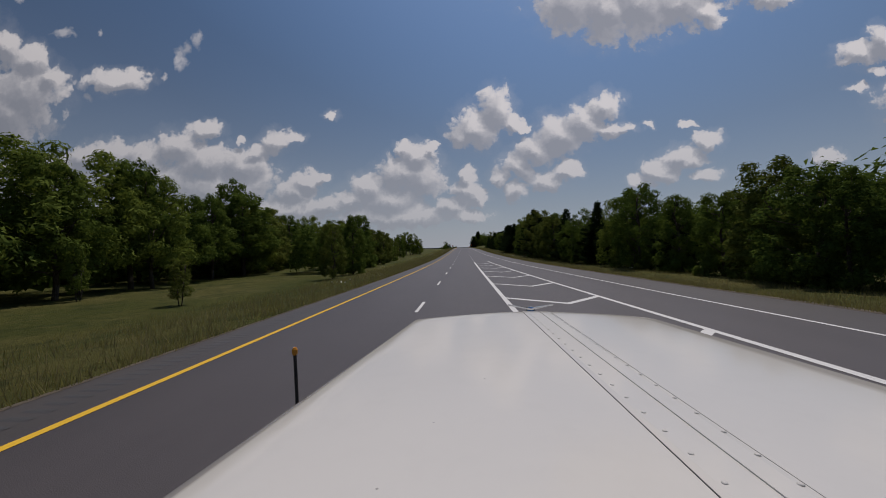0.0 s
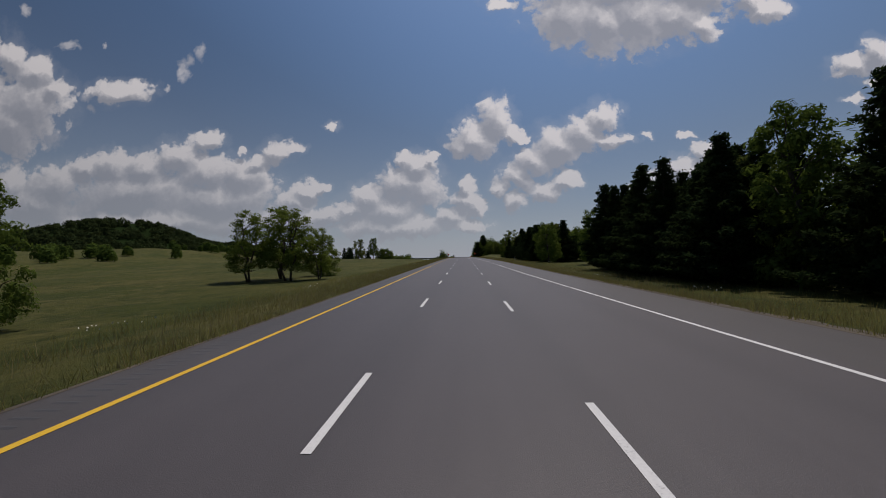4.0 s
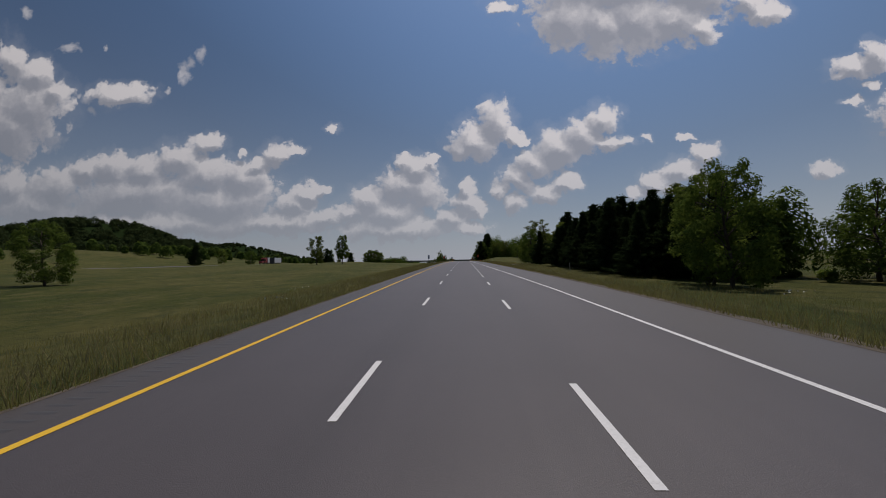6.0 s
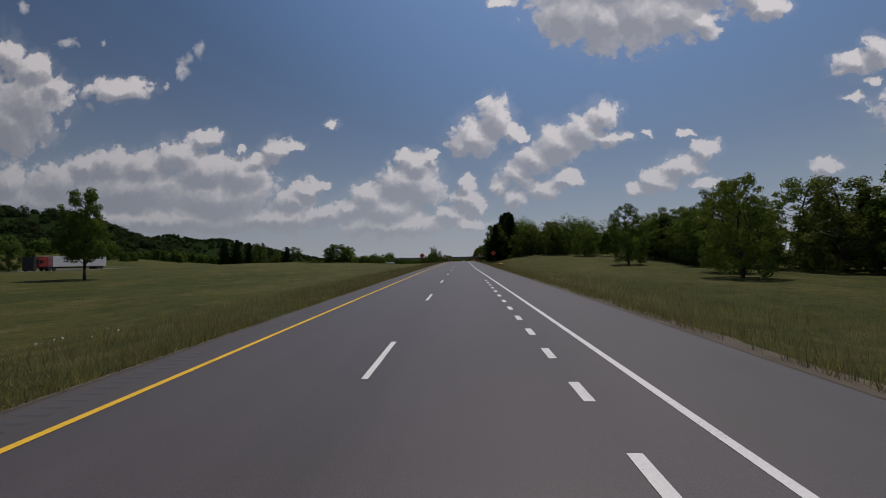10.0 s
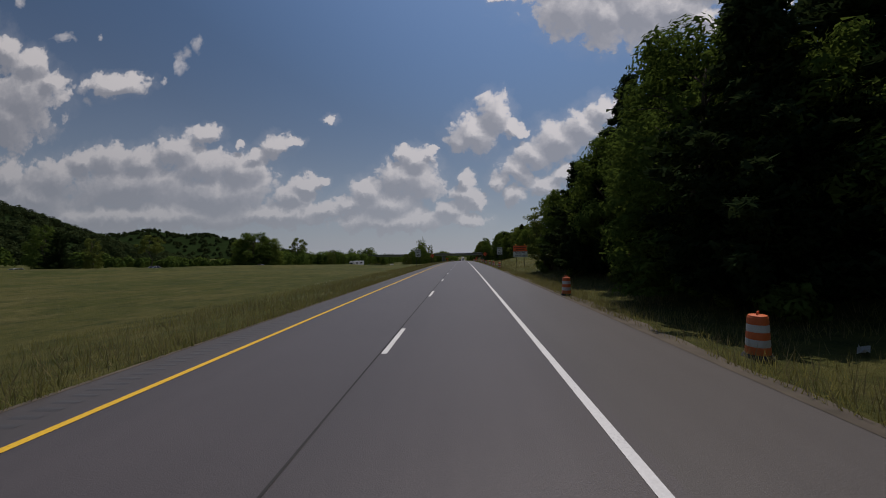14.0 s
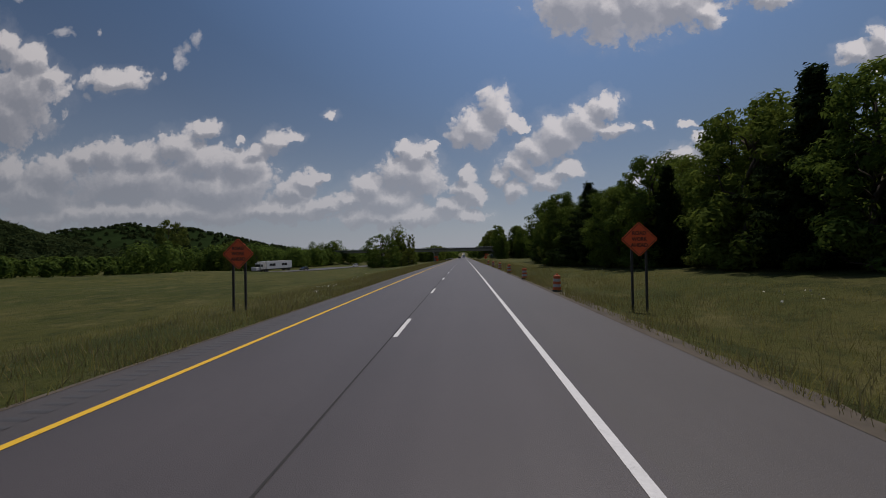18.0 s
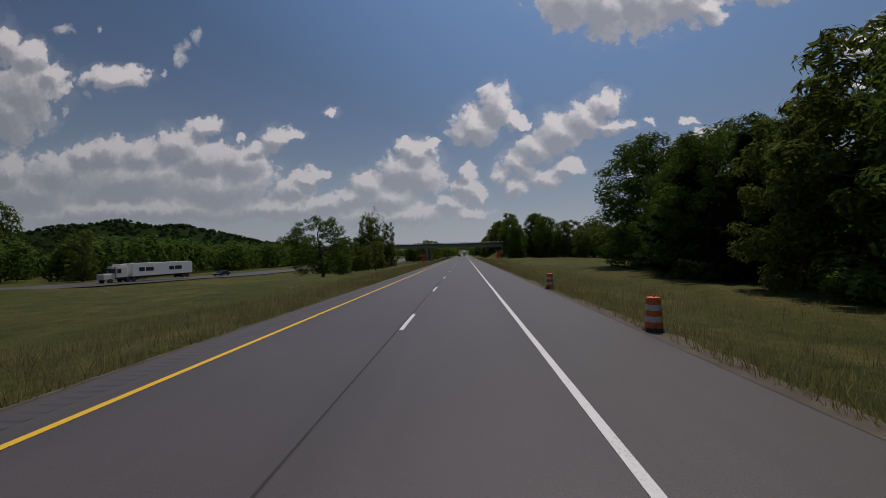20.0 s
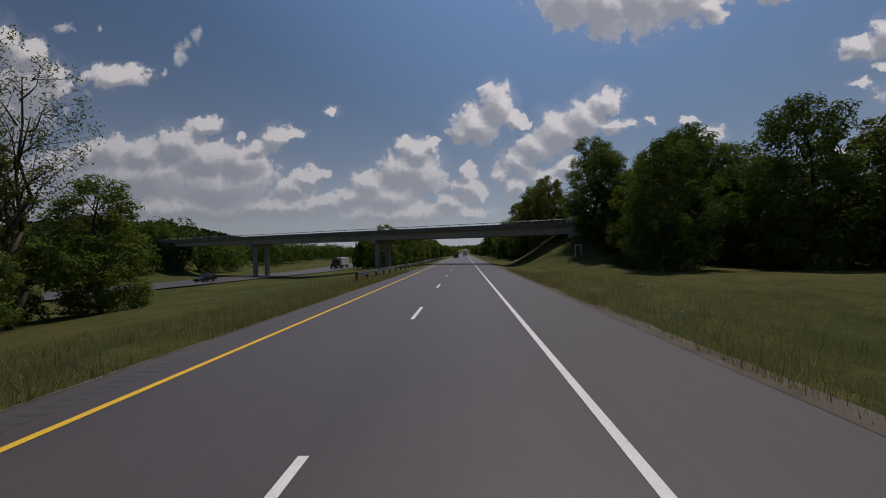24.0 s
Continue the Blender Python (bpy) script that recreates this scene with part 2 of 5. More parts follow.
def make_asphalt(name, tone, tint):
    m, n, b = material(name, 0.5, 0.0, 0.5)
    p = place_of(n)
    grit = n.noise(p, 60, 2, 0.7).outputs["Fac"]
    sep = n.add("ShaderNodeSeparateXYZ")
    n.link(p, sep.inputs[0])
    # long streaks along the lanes: darker middle band, polished wheel paths
    streak = n.vec("MULTIPLY", p, (1.0, 0.012, 0.0))
    bands = n.noise(streak, 2.2, 3, 0.6).outputs["Fac"]
    blot = n.noise(p, 0.35, 4, 0.6).outputs["Fac"]
    lane = n.math("PINGPONG", n.math("ADD", sep.outputs[0], 1.83), 1.83)
    oil = n.ramp(n.math("DIVIDE", lane, 1.83), [(0.55, 0.0), (1.0, 1.0)])
    base = n.mix(n.ramp(grit, [(0.3, 0.0), (0.7, 1.0)]), tuple(tone * 0.78 * c for c in tint), tuple(tone * 1.22 * c for c in tint))
    base = n.mix(n.math("MULTIPLY", n.ramp(bands, [(0.35, 0.0), (0.65, 1.0)]), 0.3), base, tuple(tone * 0.7 * c for c in tint))
    base = n.mix(n.math("MULTIPLY", n.ramp(blot, [(0.4, 0.0), (0.7, 1.0)]), 0.25), base, tuple(tone * 1.3 * c for c in tint))
    base = n.mix(n.math("MULTIPLY", oil, 0.22), base, tuple(tone * 0.5 * c for c in tint))
    n.link(base, b.inputs["Base Color"])
    bump(n, b, grit, 0.35, 0.01)
    return m


def make_grass_ground():
    m, n, b = material("mown_grass", 0.95, 0.0, 0.12)
    p = place_of(n)
    far = n.noise(p, 0.022, 4, 0.6).outputs["Fac"]
    patch = n.noise(n.vec("MULTIPLY", p, (1.0, 0.45, 1.0)), 0.11, 6, 0.62).outputs["Fac"]
    mid = n.noise(n.vec("MULTIPLY", p, (1.0, 0.6, 1.0)), 0.5, 6, 0.7).outputs["Fac"]
    tuft = n.noise(p, 2.2, 5, 0.7).outputs["Fac"]
    fine_ = n.noise(p, 14.0, 4, 0.7).outputs["Fac"]
    clump = n.noise(n.vec("MULTIPLY", p, (1.0, 0.7, 1.0)), 0.55, 7, 0.72).outputs["Fac"]
    c = n.mix(n.ramp(far, [(0.35, 0.0), (0.65, 1.0)]), (0.046, 0.060, 0.011), (0.076, 0.078, 0.018))
    c = n.mix(n.math("MULTIPLY", n.ramp(patch, [(0.45, 0.0), (0.66, 1.0)]), 0.75), c, (0.115, 0.103, 0.033))
    c = n.mix(n.math("MULTIPLY", n.ramp(patch, [(0.3, 1.0), (0.45, 0.0)]), 0.65), c, (0.032, 0.048, 0.010))
    c = n.mix(n.math("MULTIPLY", n.ramp(mid, [(0.52, 0.0), (0.7, 1.0)]), 0.65), c, (0.155, 0.134, 0.052))
    c = n.mix(n.math("MULTIPLY", n.ramp(clump, [(0.36, 1.0), (0.5, 0.0)]), 0.75), c, (0.026, 0.038, 0.009))
    c = n.mix(n.math("MULTIPLY", n.ramp(tuft, [(0.34, 1.0), (0.5, 0.0)]), 0.55), c, (0.02, 0.028, 0.007))
    c = n.mix(n.math("MULTIPLY", n.ramp(fine_, [(0.52, 0.0), (0.75, 1.0)]), 0.4), c, (0.14, 0.125, 0.05))
    n.link(c, b.inputs["Base Color"])
    bump(n, b, n.math("ADD", n.math("MULTIPLY", tuft, 1.5), fine_), 0.9, 0.12)
    return m


def make_leaves(name, dark, light, glow, through=0.24):
    """Leaves: matt on top, letting some sunlight through."""
    m = bpy.data.materials.new(name)
    m.use_nodes = True
    n = Nodes(m.node_tree)
    out = n.add("ShaderNodeOutputMaterial")
    p = n.add("ShaderNodeTexCoord").outputs["Object"]
    patch = n.noise(p, 0.6, 3, 0.6).outputs["Fac"]
    isl = n.add("ShaderNodeNewGeometry").outputs["Random Per Island"]
    which = n.add("ShaderNodeObjectInfo").outputs["Random"]
    c = n.mix(n.ramp(n.math("ADD", n.math("MULTIPLY", patch, 0.7), n.math("MULTIPLY", isl, 0.4)), [(0.3, 0.0), (0.8, 1.0)]), dark, light)
    c = n.mix(n.math("MULTIPLY", which, 0.28), c, tuple(v * k for v, k in zip(light, (1.15, 0.95, 0.7))))
    d = n.add("ShaderNodeBsdfDiffuse")
    n.link(c, d.inputs[0])
    t = n.add("ShaderNodeBsdfTranslucent")
    n.link(n.mix(0.6, c, glow), t.inputs[0])
    k = n.add("ShaderNodeMixShader")
    k.inputs[0].default_value = through
    n.link(d.outputs[0], k.inputs[1])
    n.link(t.outputs[0], k.inputs[2])
    n.link(k.outputs[0], out.inputs[0])
    return m


def make_bark():
    m, n, b = material("bark", 0.95, 0.0, 0.1)
    p = n.add("ShaderNodeTexCoord").outputs["Object"]
    ridges = n.noise(n.vec("MULTIPLY", p, (6.0, 6.0, 1.0)), 3.0, 4, 0.65).outputs["Fac"]
    n.link(n.ramp(ridges, [(0.3, (0.03, 0.025, 0.02)), (0.7, (0.12, 0.1, 0.08))]), b.inputs["Base Color"])
    bump(n, b, ridges, 0.8, 0.03)
    return m


def make_concrete(name, tone):
    m, n, b = material(name, 0.85, 0.0, 0.3)
    p = place_of(n)
    stain = n.noise(n.vec("MULTIPLY", p, (1.0, 1.0, 0.35)), 0.8, 5, 0.65).outputs["Fac"]
    grain = n.noise(p, 25, 3, 0.6).outputs["Fac"]
    c = n.mix(n.ramp(stain, [(0.35, 0.0), (0.7, 1.0)]), (tone * 0.72, tone * 0.7, tone * 0.64), (tone, tone * 0.97, tone * 0.9))
    c = n.mix(n.math("MULTIPLY", grain, 0.25), c, (tone * 0.55, tone * 0.53, tone * 0.48))
    n.link(c, b.inputs["Base Color"])
    bump(n, b, grain, 0.2, 0.01)
    return m


def make_line_paint(name, colour):
    m, n, b = material(name, 0.7, 0.0, 0.3)
    p = place_of(n)
    chips = n.noise(p, 22, 4, 0.7).outputs["Fac"]
    wear = n.noise(p, 1.4, 3, 0.6).outputs["Fac"]
    k = n.math("ADD", n.math("MULTIPLY", chips, 0.7), n.math("MULTIPLY", wear, 0.3))
    n.link(n.ramp(k, [(0.3, tuple(c * 0.4 for c in colour)), (0.42, tuple(c * 0.85 for c in colour)), (0.7, colour)]), b.inputs["Base Color"])
    return m


ASPHALT = make_asphalt("asphalt", 0.06, (1.12, 0.96, 0.95))
ASPHALT_SHOULDER = make_asphalt("shoulder_asphalt", 0.06, (1.1, 0.96, 0.88))
GRASS = make_grass_ground()
WHITE_LINE = make_line_paint("white_line_paint", (0.72, 0.72, 0.7))
YELLOW_LINE = make_line_paint("yellow_line_paint", (0.78, 0.47, 0.035))
LEAF_SETS = [make_leaves("leaves_deep", (0.018, 0.036, 0.010), (0.105, 0.155, 0.036), (0.2, 0.29, 0.05), 0.28),
             make_leaves("leaves_bright", (0.026, 0.05, 0.013), (0.165, 0.22, 0.05), (0.28, 0.36, 0.06), 0.28),
             make_leaves("leaves_olive", (0.024, 0.042, 0.013), (0.14, 0.172, 0.045), (0.25, 0.29, 0.055), 0.28)]
NEEDLES = make_leaves("cedar_needles", (0.012, 0.022, 0.010), (0.03, 0.05, 0.02), (0.06, 0.09, 0.03))
BLADES = make_leaves("grass_blades", (0.06, 0.07, 0.016), (0.235, 0.21, 0.075), (0.28, 0.27, 0.09), 0.5)
# darker leaves for the far hills, with the canopy's self-shadowing put into the colour
FAR_CANOPY_SHADED = make_leaves("far_canopy_shaded", (0.018, 0.032, 0.014), (0.045, 0.066, 0.026), (0.08, 0.1, 0.035))
BARK = make_bark()
CONCRETE = make_concrete("bridge_concrete", 0.42)
STAINED_CONCRETE = make_concrete("stained_concrete", 0.2)
GALVANISED = worn("galvanised_steel", (0.42, 0.43, 0.44), 0.45, 0.8, 0.25, 4.0)
POST_STEEL = worn("dark_sign_post", (0.06, 0.055, 0.05), 0.6, 0.4, 0.3, 5.0)
ORANGE_SHEET = worn("orange_sign_sheeting", (1.0, 0.135, 0.03), 0.4, 0.0, 0.05, 1.5, dirty=0.02)
WHITE_SHEET = worn("white_sign_sheeting", (0.72, 0.72, 0.7), 0.45, 0.0, 0.1, 1.5, dirty=0.06)
BLACK_INK = worn("black_sign_ink", (0.02, 0.02, 0.02), 0.5, 0.0, 0.1, 2.0, dirty=0.0)
DRUM_ORANGE = worn("drum_orange_plastic", (0.72, 0.14, 0.03), 0.5, 0.0, 0.2, 3.0, dirty=0.2)
DRUM_WHITE = worn("drum_white_band", (0.6, 0.58, 0.54), 0.4, 0.0, 0.2, 3.0, dirty=0.25)
RUBBER = worn("black_rubber", (0.025, 0.025, 0.025), 0.85, 0.0, 0.3, 4.0, dirty=0.3)
WHITE_PAINT = worn("white_vehicle_paint", (0.64, 0.62, 0.575), 0.13, 0.0, 0.03, 0.8, dirty=0.02)
DARK_PAINT = worn("dark_vehicle_paint", (0.03, 0.032, 0.036), 0.25, 0.0, 0.1, 1.0, dirty=0.05)
RED_PAINT = worn("red_vehicle_paint", (0.3, 0.03, 0.025), 0.3, 0.0, 0.1, 1.0, dirty=0.05)
SILVER_PAINT = worn("silver_vehicle_paint", (0.5, 0.51, 0.53), 0.3, 0.5, 0.08, 1.0, dirty=0.05)
DARK_GLASS = worn("tinted_glass", (0.02, 0.025, 0.03), 0.06, 0.0, 0.05, 1.0, dirty=0.0, spec=0.8)
CHROME = worn("chrome", (0.75, 0.76, 0.78), 0.12, 1.0, 0.05, 3.0, dirty=0.02)
AMBER = worn("amber_lens", (0.75, 0.3, 0.03), 0.25, 0.0, 0.1, 3.0, dirty=0.05)
LITTER = worn("pale_litter", (0.62, 0.6, 0.56), 0.7, 0.0, 0.2, 4.0)


# ======================= mesh helpers =======================
def mesh_of(name, verts, faces, mat, smooth=False):
    me = bpy.data.meshes.new(name)
    me.from_pydata([tuple(v) for v in verts], [], [tuple(f) for f in faces])
    me.materials.append(mat)
    if smooth:
        me.polygons.foreach_set("use_smooth", [True] * len(me.polygons))
    me.update()
    return me


def part(name, bm, mat, parent, label="", smooth=False):
    """Links a bmesh as one mesh object under a thing or a part."""
    me = bpy.data.meshes.new(name)
    if smooth:
        for f in bm.faces:
            f.smooth = True
    bm.to_mesh(me)
    bm.free()
    me.materials.append(mat)
    ob = new(name, me)
    ob.parent = parent
    if label:
        ob["label"] = label
    return ob


def box(bm, x0, x1, y0, y1, z0, z1, bevel=0.0):
    r = bmesh.ops.create_cube(bm, size=1)
    for v in r["verts"]:
        v.co = Vector(((x0 + x1) / 2 + v.co.x * (x1 - x0), (y0 + y1) / 2 + v.co.y * (y1 - y0), (z0 + z1) / 2 + v.co.z * (z1 - z0)))
    if bevel:
        edges = list({e for v in r["verts"] for e in v.link_edges})
        bmesh.ops.bevel(bm, geom=edges, offset=bevel, segments=2, affect="EDGES", profile=0.6)
    return bm


def rod(bm, p, q, r0, r1=None, sides=8):
    """A tapered rod from p to q."""
    r1 = r0 if r1 is None else r1
    p, q = Vector(p), Vector(q)
    d = (q - p).normalized()
    a = d.orthogonal().normalized()
    b = d.cross(a)
    rings = []
    for c, r in ((p, r0), (q, r1)):
        rings.append([bm.verts.new(c + (a * math.cos(k * math.tau / sides) + b * math.sin(k * math.tau / sides)) * r) for k in range(sides)])
    for k in range(sides):
        bm.faces.new((rings[0][k], rings[0][(k + 1) % sides], rings[1][(k + 1) % sides], rings[1][k]))
    bm.faces.new(rings[0][::-1])
    bm.faces.new(rings[1])
    return bm


def turned(bm, profile, sides=20, at=(0, 0, 0)):
    """A body of revolution about z through a list of (radius, height)."""
    at = Vector(at)
    rings = []
    for r, z in profile:
        rings.append([bm.verts.new(at + Vector((r * math.cos(k * math.tau / sides), r * math.sin(k * math.tau / sides), z))) for k in range(sides)])
    for a, b in zip(rings, rings[1:]):
        for k in range(sides):
            bm.faces.new((a[k], a[(k + 1) % sides], b[(k + 1) % sides], b[k]))
    bm.faces.new(rings[0][::-1])
    bm.faces.new(rings[-1])
    return bm


def thing(name, label, category, at=(0, 0, 0), turn=0.0, group="", kind=""):
    ob = new(name)
    ob.matrix_basis = pose(*at, 0, 0, turn)
    ob.empty_display_size = 0.3
    return tagged(ob, label, category, group, kind)


def letters(name, text, size, mat, parent, m, width=None):
    """Flat lettering in the built-in font, as a mesh under parent."""
    cu = bpy.data.curves.new(name, "FONT")
    cu.body, cu.size, cu.align_x, cu.align_y, cu.extrude = text, size, "CENTER", "CENTER", 0.002
    cu.offset = size * 0.022
    cu.resolution_u = 3
    tmp = new(name + "_outline", cu)
    bpy.context.view_layer.update()
    me = bpy.data.meshes.new_from_object(tmp)
    if width:
        have = tmp.dimensions.x or 1
        me.transform(Matrix.Diagonal((width / have, 1, 1, 1)))
    bpy.data.objects.remove(tmp)
    me.materials.clear()
    me.materials.append(mat)
    ob = new(name, me)
    ob.parent = parent
    ob.matrix_basis = m
    return ob


# ======================= the land =======================
def along(y, stops):
    """A value that runs in straight pieces through (y, value) stops."""
    if y <= stops[0][0]:
        return stops[0][1]
    for (a, p), (b, q) in zip(stops, stops[1:]):
        if y <= b:
            return p + (q - p) * (y - a) / (b - a)
    return stops[-1][1]


def edge_line(y):
    """The right white edge line: the ramp's lane tapers into the road."""
    return along(y, [(-120, 17.0), (10, 12.2), (75, 10.2), (160, 7.9), (205, 7.3), (260, 5.8), (318, 4.65), (365, 3.66)])


def gore_line(y):
    return along(y, [(-120, 13.2), (6, 8.7), (75, 6.4)])


LEFT_EDGE = -5.2


def right_edge(y):
    return edge_line(y) + 3.2


def opposite_x(y):
    """Middle of the opposite carriageway."""
    return along(y, [(-300, -125), (410, -112), (694, -70), (760, -62), (860, -50), (1200, -36), (2000, -30)])


def land(x, y):
    z = road_z(y)
    if x < LEFT_EDGE:
        d = LEFT_EDGE - x
        rise = along(y, [(0, -0.3), (150, 0.2), (220, 0.9), (450, 0.9), (600, -0.5), (680, -2.0), (860, -2.4), (1000, 0.0)])
        z += -0.95 * ease(d / 11) + rise * ease((d - along(y, [(620, 12), (690, 7)])) / along(y, [(620, 45), (690, 26), (800, 26), (900, 45)]))
        # a low swell of the median hides the far asphalt
        z += along(y, [(-200, 1.4), (230, 1.4), (290, 0.4), (420, 0.4), (460, 1.4), (640, 1.4), (690, 0.0)]) * ease(1 - abs(x - opposite_x(y) - 22) / 13)
        hill = along(y, [(0, 1.0), (220, 1.0), (300, 3.5), (370, 10.0), (470, 9.0), (560, 4.0), (650, 2.0), (900, 2.0)])
        z += hill * ease((d - 108) / 95)
    else:
        d = x - right_edge(y)
        if d > 0:
            bank = along(y, [(200, 0.0), (372, 0.2), (405, 2.3), (440, 2.6), (540, 2.8), (560, 1.6), (610, 0.5), (700, 0.4), (900, 0.6)])
            z += -0.4 * ease(d / 3.5) + bank * ease((d - 1.5) / 15)
            # the bridge's approach bank
            k = ease((x - 9.5) / 13.5) * ease(1 - abs(y - 796 + 0.35 * (x - 22)) / 26)
            z += 6.6 * k
    # the far approach bank of the bridge
    k = ease((-88 - x) / 14) * ease(1 - abs(y - (803 - 0.5 * (x - 1.85))) / 26)
    z += 8.5 * k
    if abs(x) > 20:
        z += 0.35 * noise.noise(Vector((x * 0.03, y * 0.03, 0.0))) + 0.12 * noise.noise(Vector((x * 0.11, y * 0.11, 3.0)))
    else:
        z += 0.05 * noise.noise(Vector((x * 0.2, y * 0.2, 3.0))) * min(1, max(0, max(LEFT_EDGE - x, x - right_edge(y))) / 4)
    return z


def grid_ground():
    left = [0, 0.5, 1.2, 2.2, 3.5, 5, 7, 9, 11, 14, 17, 21, 26, 32, 38, 45, 52, 59, 66, 73, 80, 87, 94, 101, 108, 115, 122, 130, 140, 155, 175, 200, 240, 290, 360, 450, 600, 900, 1500, 3000, 4800]
    right = [0, 0.4, 1.0, 1.8, 2.8, 4, 5.5, 7, 9, 11, 13.5, 16, 19, 22, 26, 31, 37, 45, 55, 70, 90, 120, 170, 250, 400, 700, 1300, 2600, 4800]
    ys = [-2500, -1200, -600, -350, -250] + list(range(-180, 1000, 5)) + list(range(1000, 1500, 20)) + list(range(1500, 3000, 100)) + [3000, 3600, 4400, 5000]
    verts, faces = [], []
    n = len(left) + len(right) + 3
    for y in ys:
        row = [(LEFT_EDGE - d, y, land(LEFT_EDGE - d - 0.01, y) - 0.03) for d in reversed(left)]
        e = right_edge(y)
        row += [(LEFT_EDGE + 0.25, y, road_z(y) - 0.15), ((LEFT_EDGE + e) / 2, y, road_z(y) - 0.15), (e - 0.25, y, road_z(y) - 0.15)]
        row += [(e + d, y, land(e + d + 0.01, y) - 0.03) for d in right]
        verts += row
    for j in range(len(ys) - 1):
        for i in range(n - 1):
            a = j * n + i
            faces.append((a, a + 1, a + n + 1, a + n))
    return tagged(new("ground", mesh_of("ground", verts, faces, GRASS, True)), "rolling mown grass verge and fields", "ground", kind="structure")


ground = grid_ground()


def strip(name, left, right, y0, y1, mat, lift, step=5.0, thick=0.0):
    """A ribbon along the road between two sideways functions of y."""
    verts, faces = [], []
    n = max(1, int((y1 - y0) / step))
    for i in range(n + 1):
        y = y0 + (y1 - y0) * i / n
        z = road_z(y) + lift
        l, r = left(y), right(y)
        verts += [(l, y, z), ((l + r) / 2, y, z), (r, y, z)]
        if i:
            a = 3 * i
            faces += [(a - 3, a - 2, a + 1, a), (a - 2, a - 1, a + 2, a + 1)]
    me = mesh_of(name, verts, faces, mat)
    ob = new(name, me)
    if thick:
        k = ob.modifiers.new("thickness", "SOLIDIFY")
        k.thickness, k.offset = thick, -1
    return ob


ROAD_START, ROAD_END = -180, 3000
road = tagged(strip("road", lambda y: -3.95, lambda y: edge_line(y) + 0.25, ROAD_START, ROAD_END, ASPHALT, 0.0, 5.0, 0.1),
              "worn grey asphalt motorway carriageway with two lanes", "road", kind="structure")
tagged(strip("pavement_left_shoulder", lambda y: LEFT_EDGE, lambda y: -3.95, ROAD_START, ROAD_END, ASPHALT_SHOULDER, -0.004, 5.0, 0.1),
       "narrow brownish asphalt shoulder with rumble strips", "shoulder", kind="structure")
tagged(strip("pavement_right_shoulder", lambda y: edge_line(y) + 0.25, right_edge, ROAD_START, ROAD_END, ASPHALT_SHOULDER, -0.004, 5.0, 0.1),
       "wide paved shoulder of brownish asphalt", "shoulder", kind="structure")


def road_line(name, x_of, half, y0, y1, mat, label):
    ob = strip(name, lambda y: x_of(y) - half, lambda y: x_of(y) + half, y0, y1, mat, 0.006)
    return tagged(ob, label, "road marking", kind="structure")


road_line("trim_yellow_line", lambda y: -3.72, 0.075, ROAD_START, ROAD_END, YELLOW_LINE, "solid yellow left edge line on asphalt")
road_line("trim_white_edge_line", edge_line, 0.075, ROAD_START, ROAD_END, WHITE_LINE, "solid white right edge line on asphalt")
road_line("trim_white_gore_line", lambda y: 3.72, 0.11, ROAD_START, 73, WHITE_LINE, "broad white line beside the painted gore")
road_line("trim_white_ramp_line", gore_line, 0.11, ROAD_START, 76, WHITE_LINE, "broad white line beside the entry ramp")

# painted bars of the gore, bent like flat chevrons
gore_verts = [[], []]
for k in range(11):
    y = -14 + 8.2 * k
    a, b = 3.83, gore_line(y) - 0.11
    if b - a < 1.0:
        continue
    m_, t_ = (a + b) / 2 + 0.2, 0.3
    pts = [(a, y), (m_, y - 2.2), (b, y + 0.2), (b, y + 0.2 + t_ * 1.6), (m_, y - 2.2 + t_ * 1.6), (a, y + t_ * 1.6)]
    gv = [(px, py, road_z(py) + 0.0065) for px, py in pts]
    ob = new("painted_bar", mesh_of("painted_bar", gv, [(0, 1, 4, 5), (1, 2, 3, 4)], WHITE_LINE))
    ob.parent = road
    ob["label"] = "white bent gore bar"

# lane dashes, ten feet long every forty feet; short dots beside the ending lane
def dash_mesh(name, half, length):
    return mesh_of(name, [(-half, -length / 2, 0), (half, -length / 2, 0), (half, length / 2, 0), (-half, length / 2, 0)], [(0, 1, 2, 3)], WHITE_LINE)


dash_data, dot_data = dash_mesh("lane_dash", 0.065, 3.05), dash_mesh("lane_dot", 0.09, 0.9)


def lay_dash(data, x, y):
    ob = new("lane_dash" if data is dash_data else "lane_dot", data)
    ob.parent = road
    ob.matrix_basis = pose(x, y, road_z(y) + 0.007, math.degrees(math.atan(grade(y))))


for k in range(-6, 150):
    lay_dash(dash_data, 0.0, 16.4 + 12.192 * k)
for k in range(6, 17):
    lay_dash(dash_data, 3.66, 16.4 + 12.192 * k - 1.5)
for k in range(48):
    lay_dash(dot_data, 3.7, 219 + 2.44 * k)

# grooves of the rumble strip: one sunken-looking dark bar after the other
RUMBLE = make_asphalt("rumble_groove", 0.056, (1.0, 0.95, 0.92))
rv, rf = [], []
for k in range(2700):
    y = -20 + k * 0.3
    z = road_z(y) - 0.003
    a = len(rv)
    rv += [(-4.75, y, z), (-4.3, y, z), (-4.3, y + 0.07, z + 0.006), (-4.75, y + 0.07, z + 0.006), (-4.3, y + 0.16, z), (-4.75, y + 0.16, z)]
    rf += [(a, a + 1, a + 2, a + 3), (a + 3, a + 2, a + 4, a + 5)]
rumble = tagged(new("trim_rumble_strip", mesh_of("rumble_strip", rv, rf, RUMBLE)), "row of milled rumble grooves in the shoulder", "rumble strip", kind="stuff")

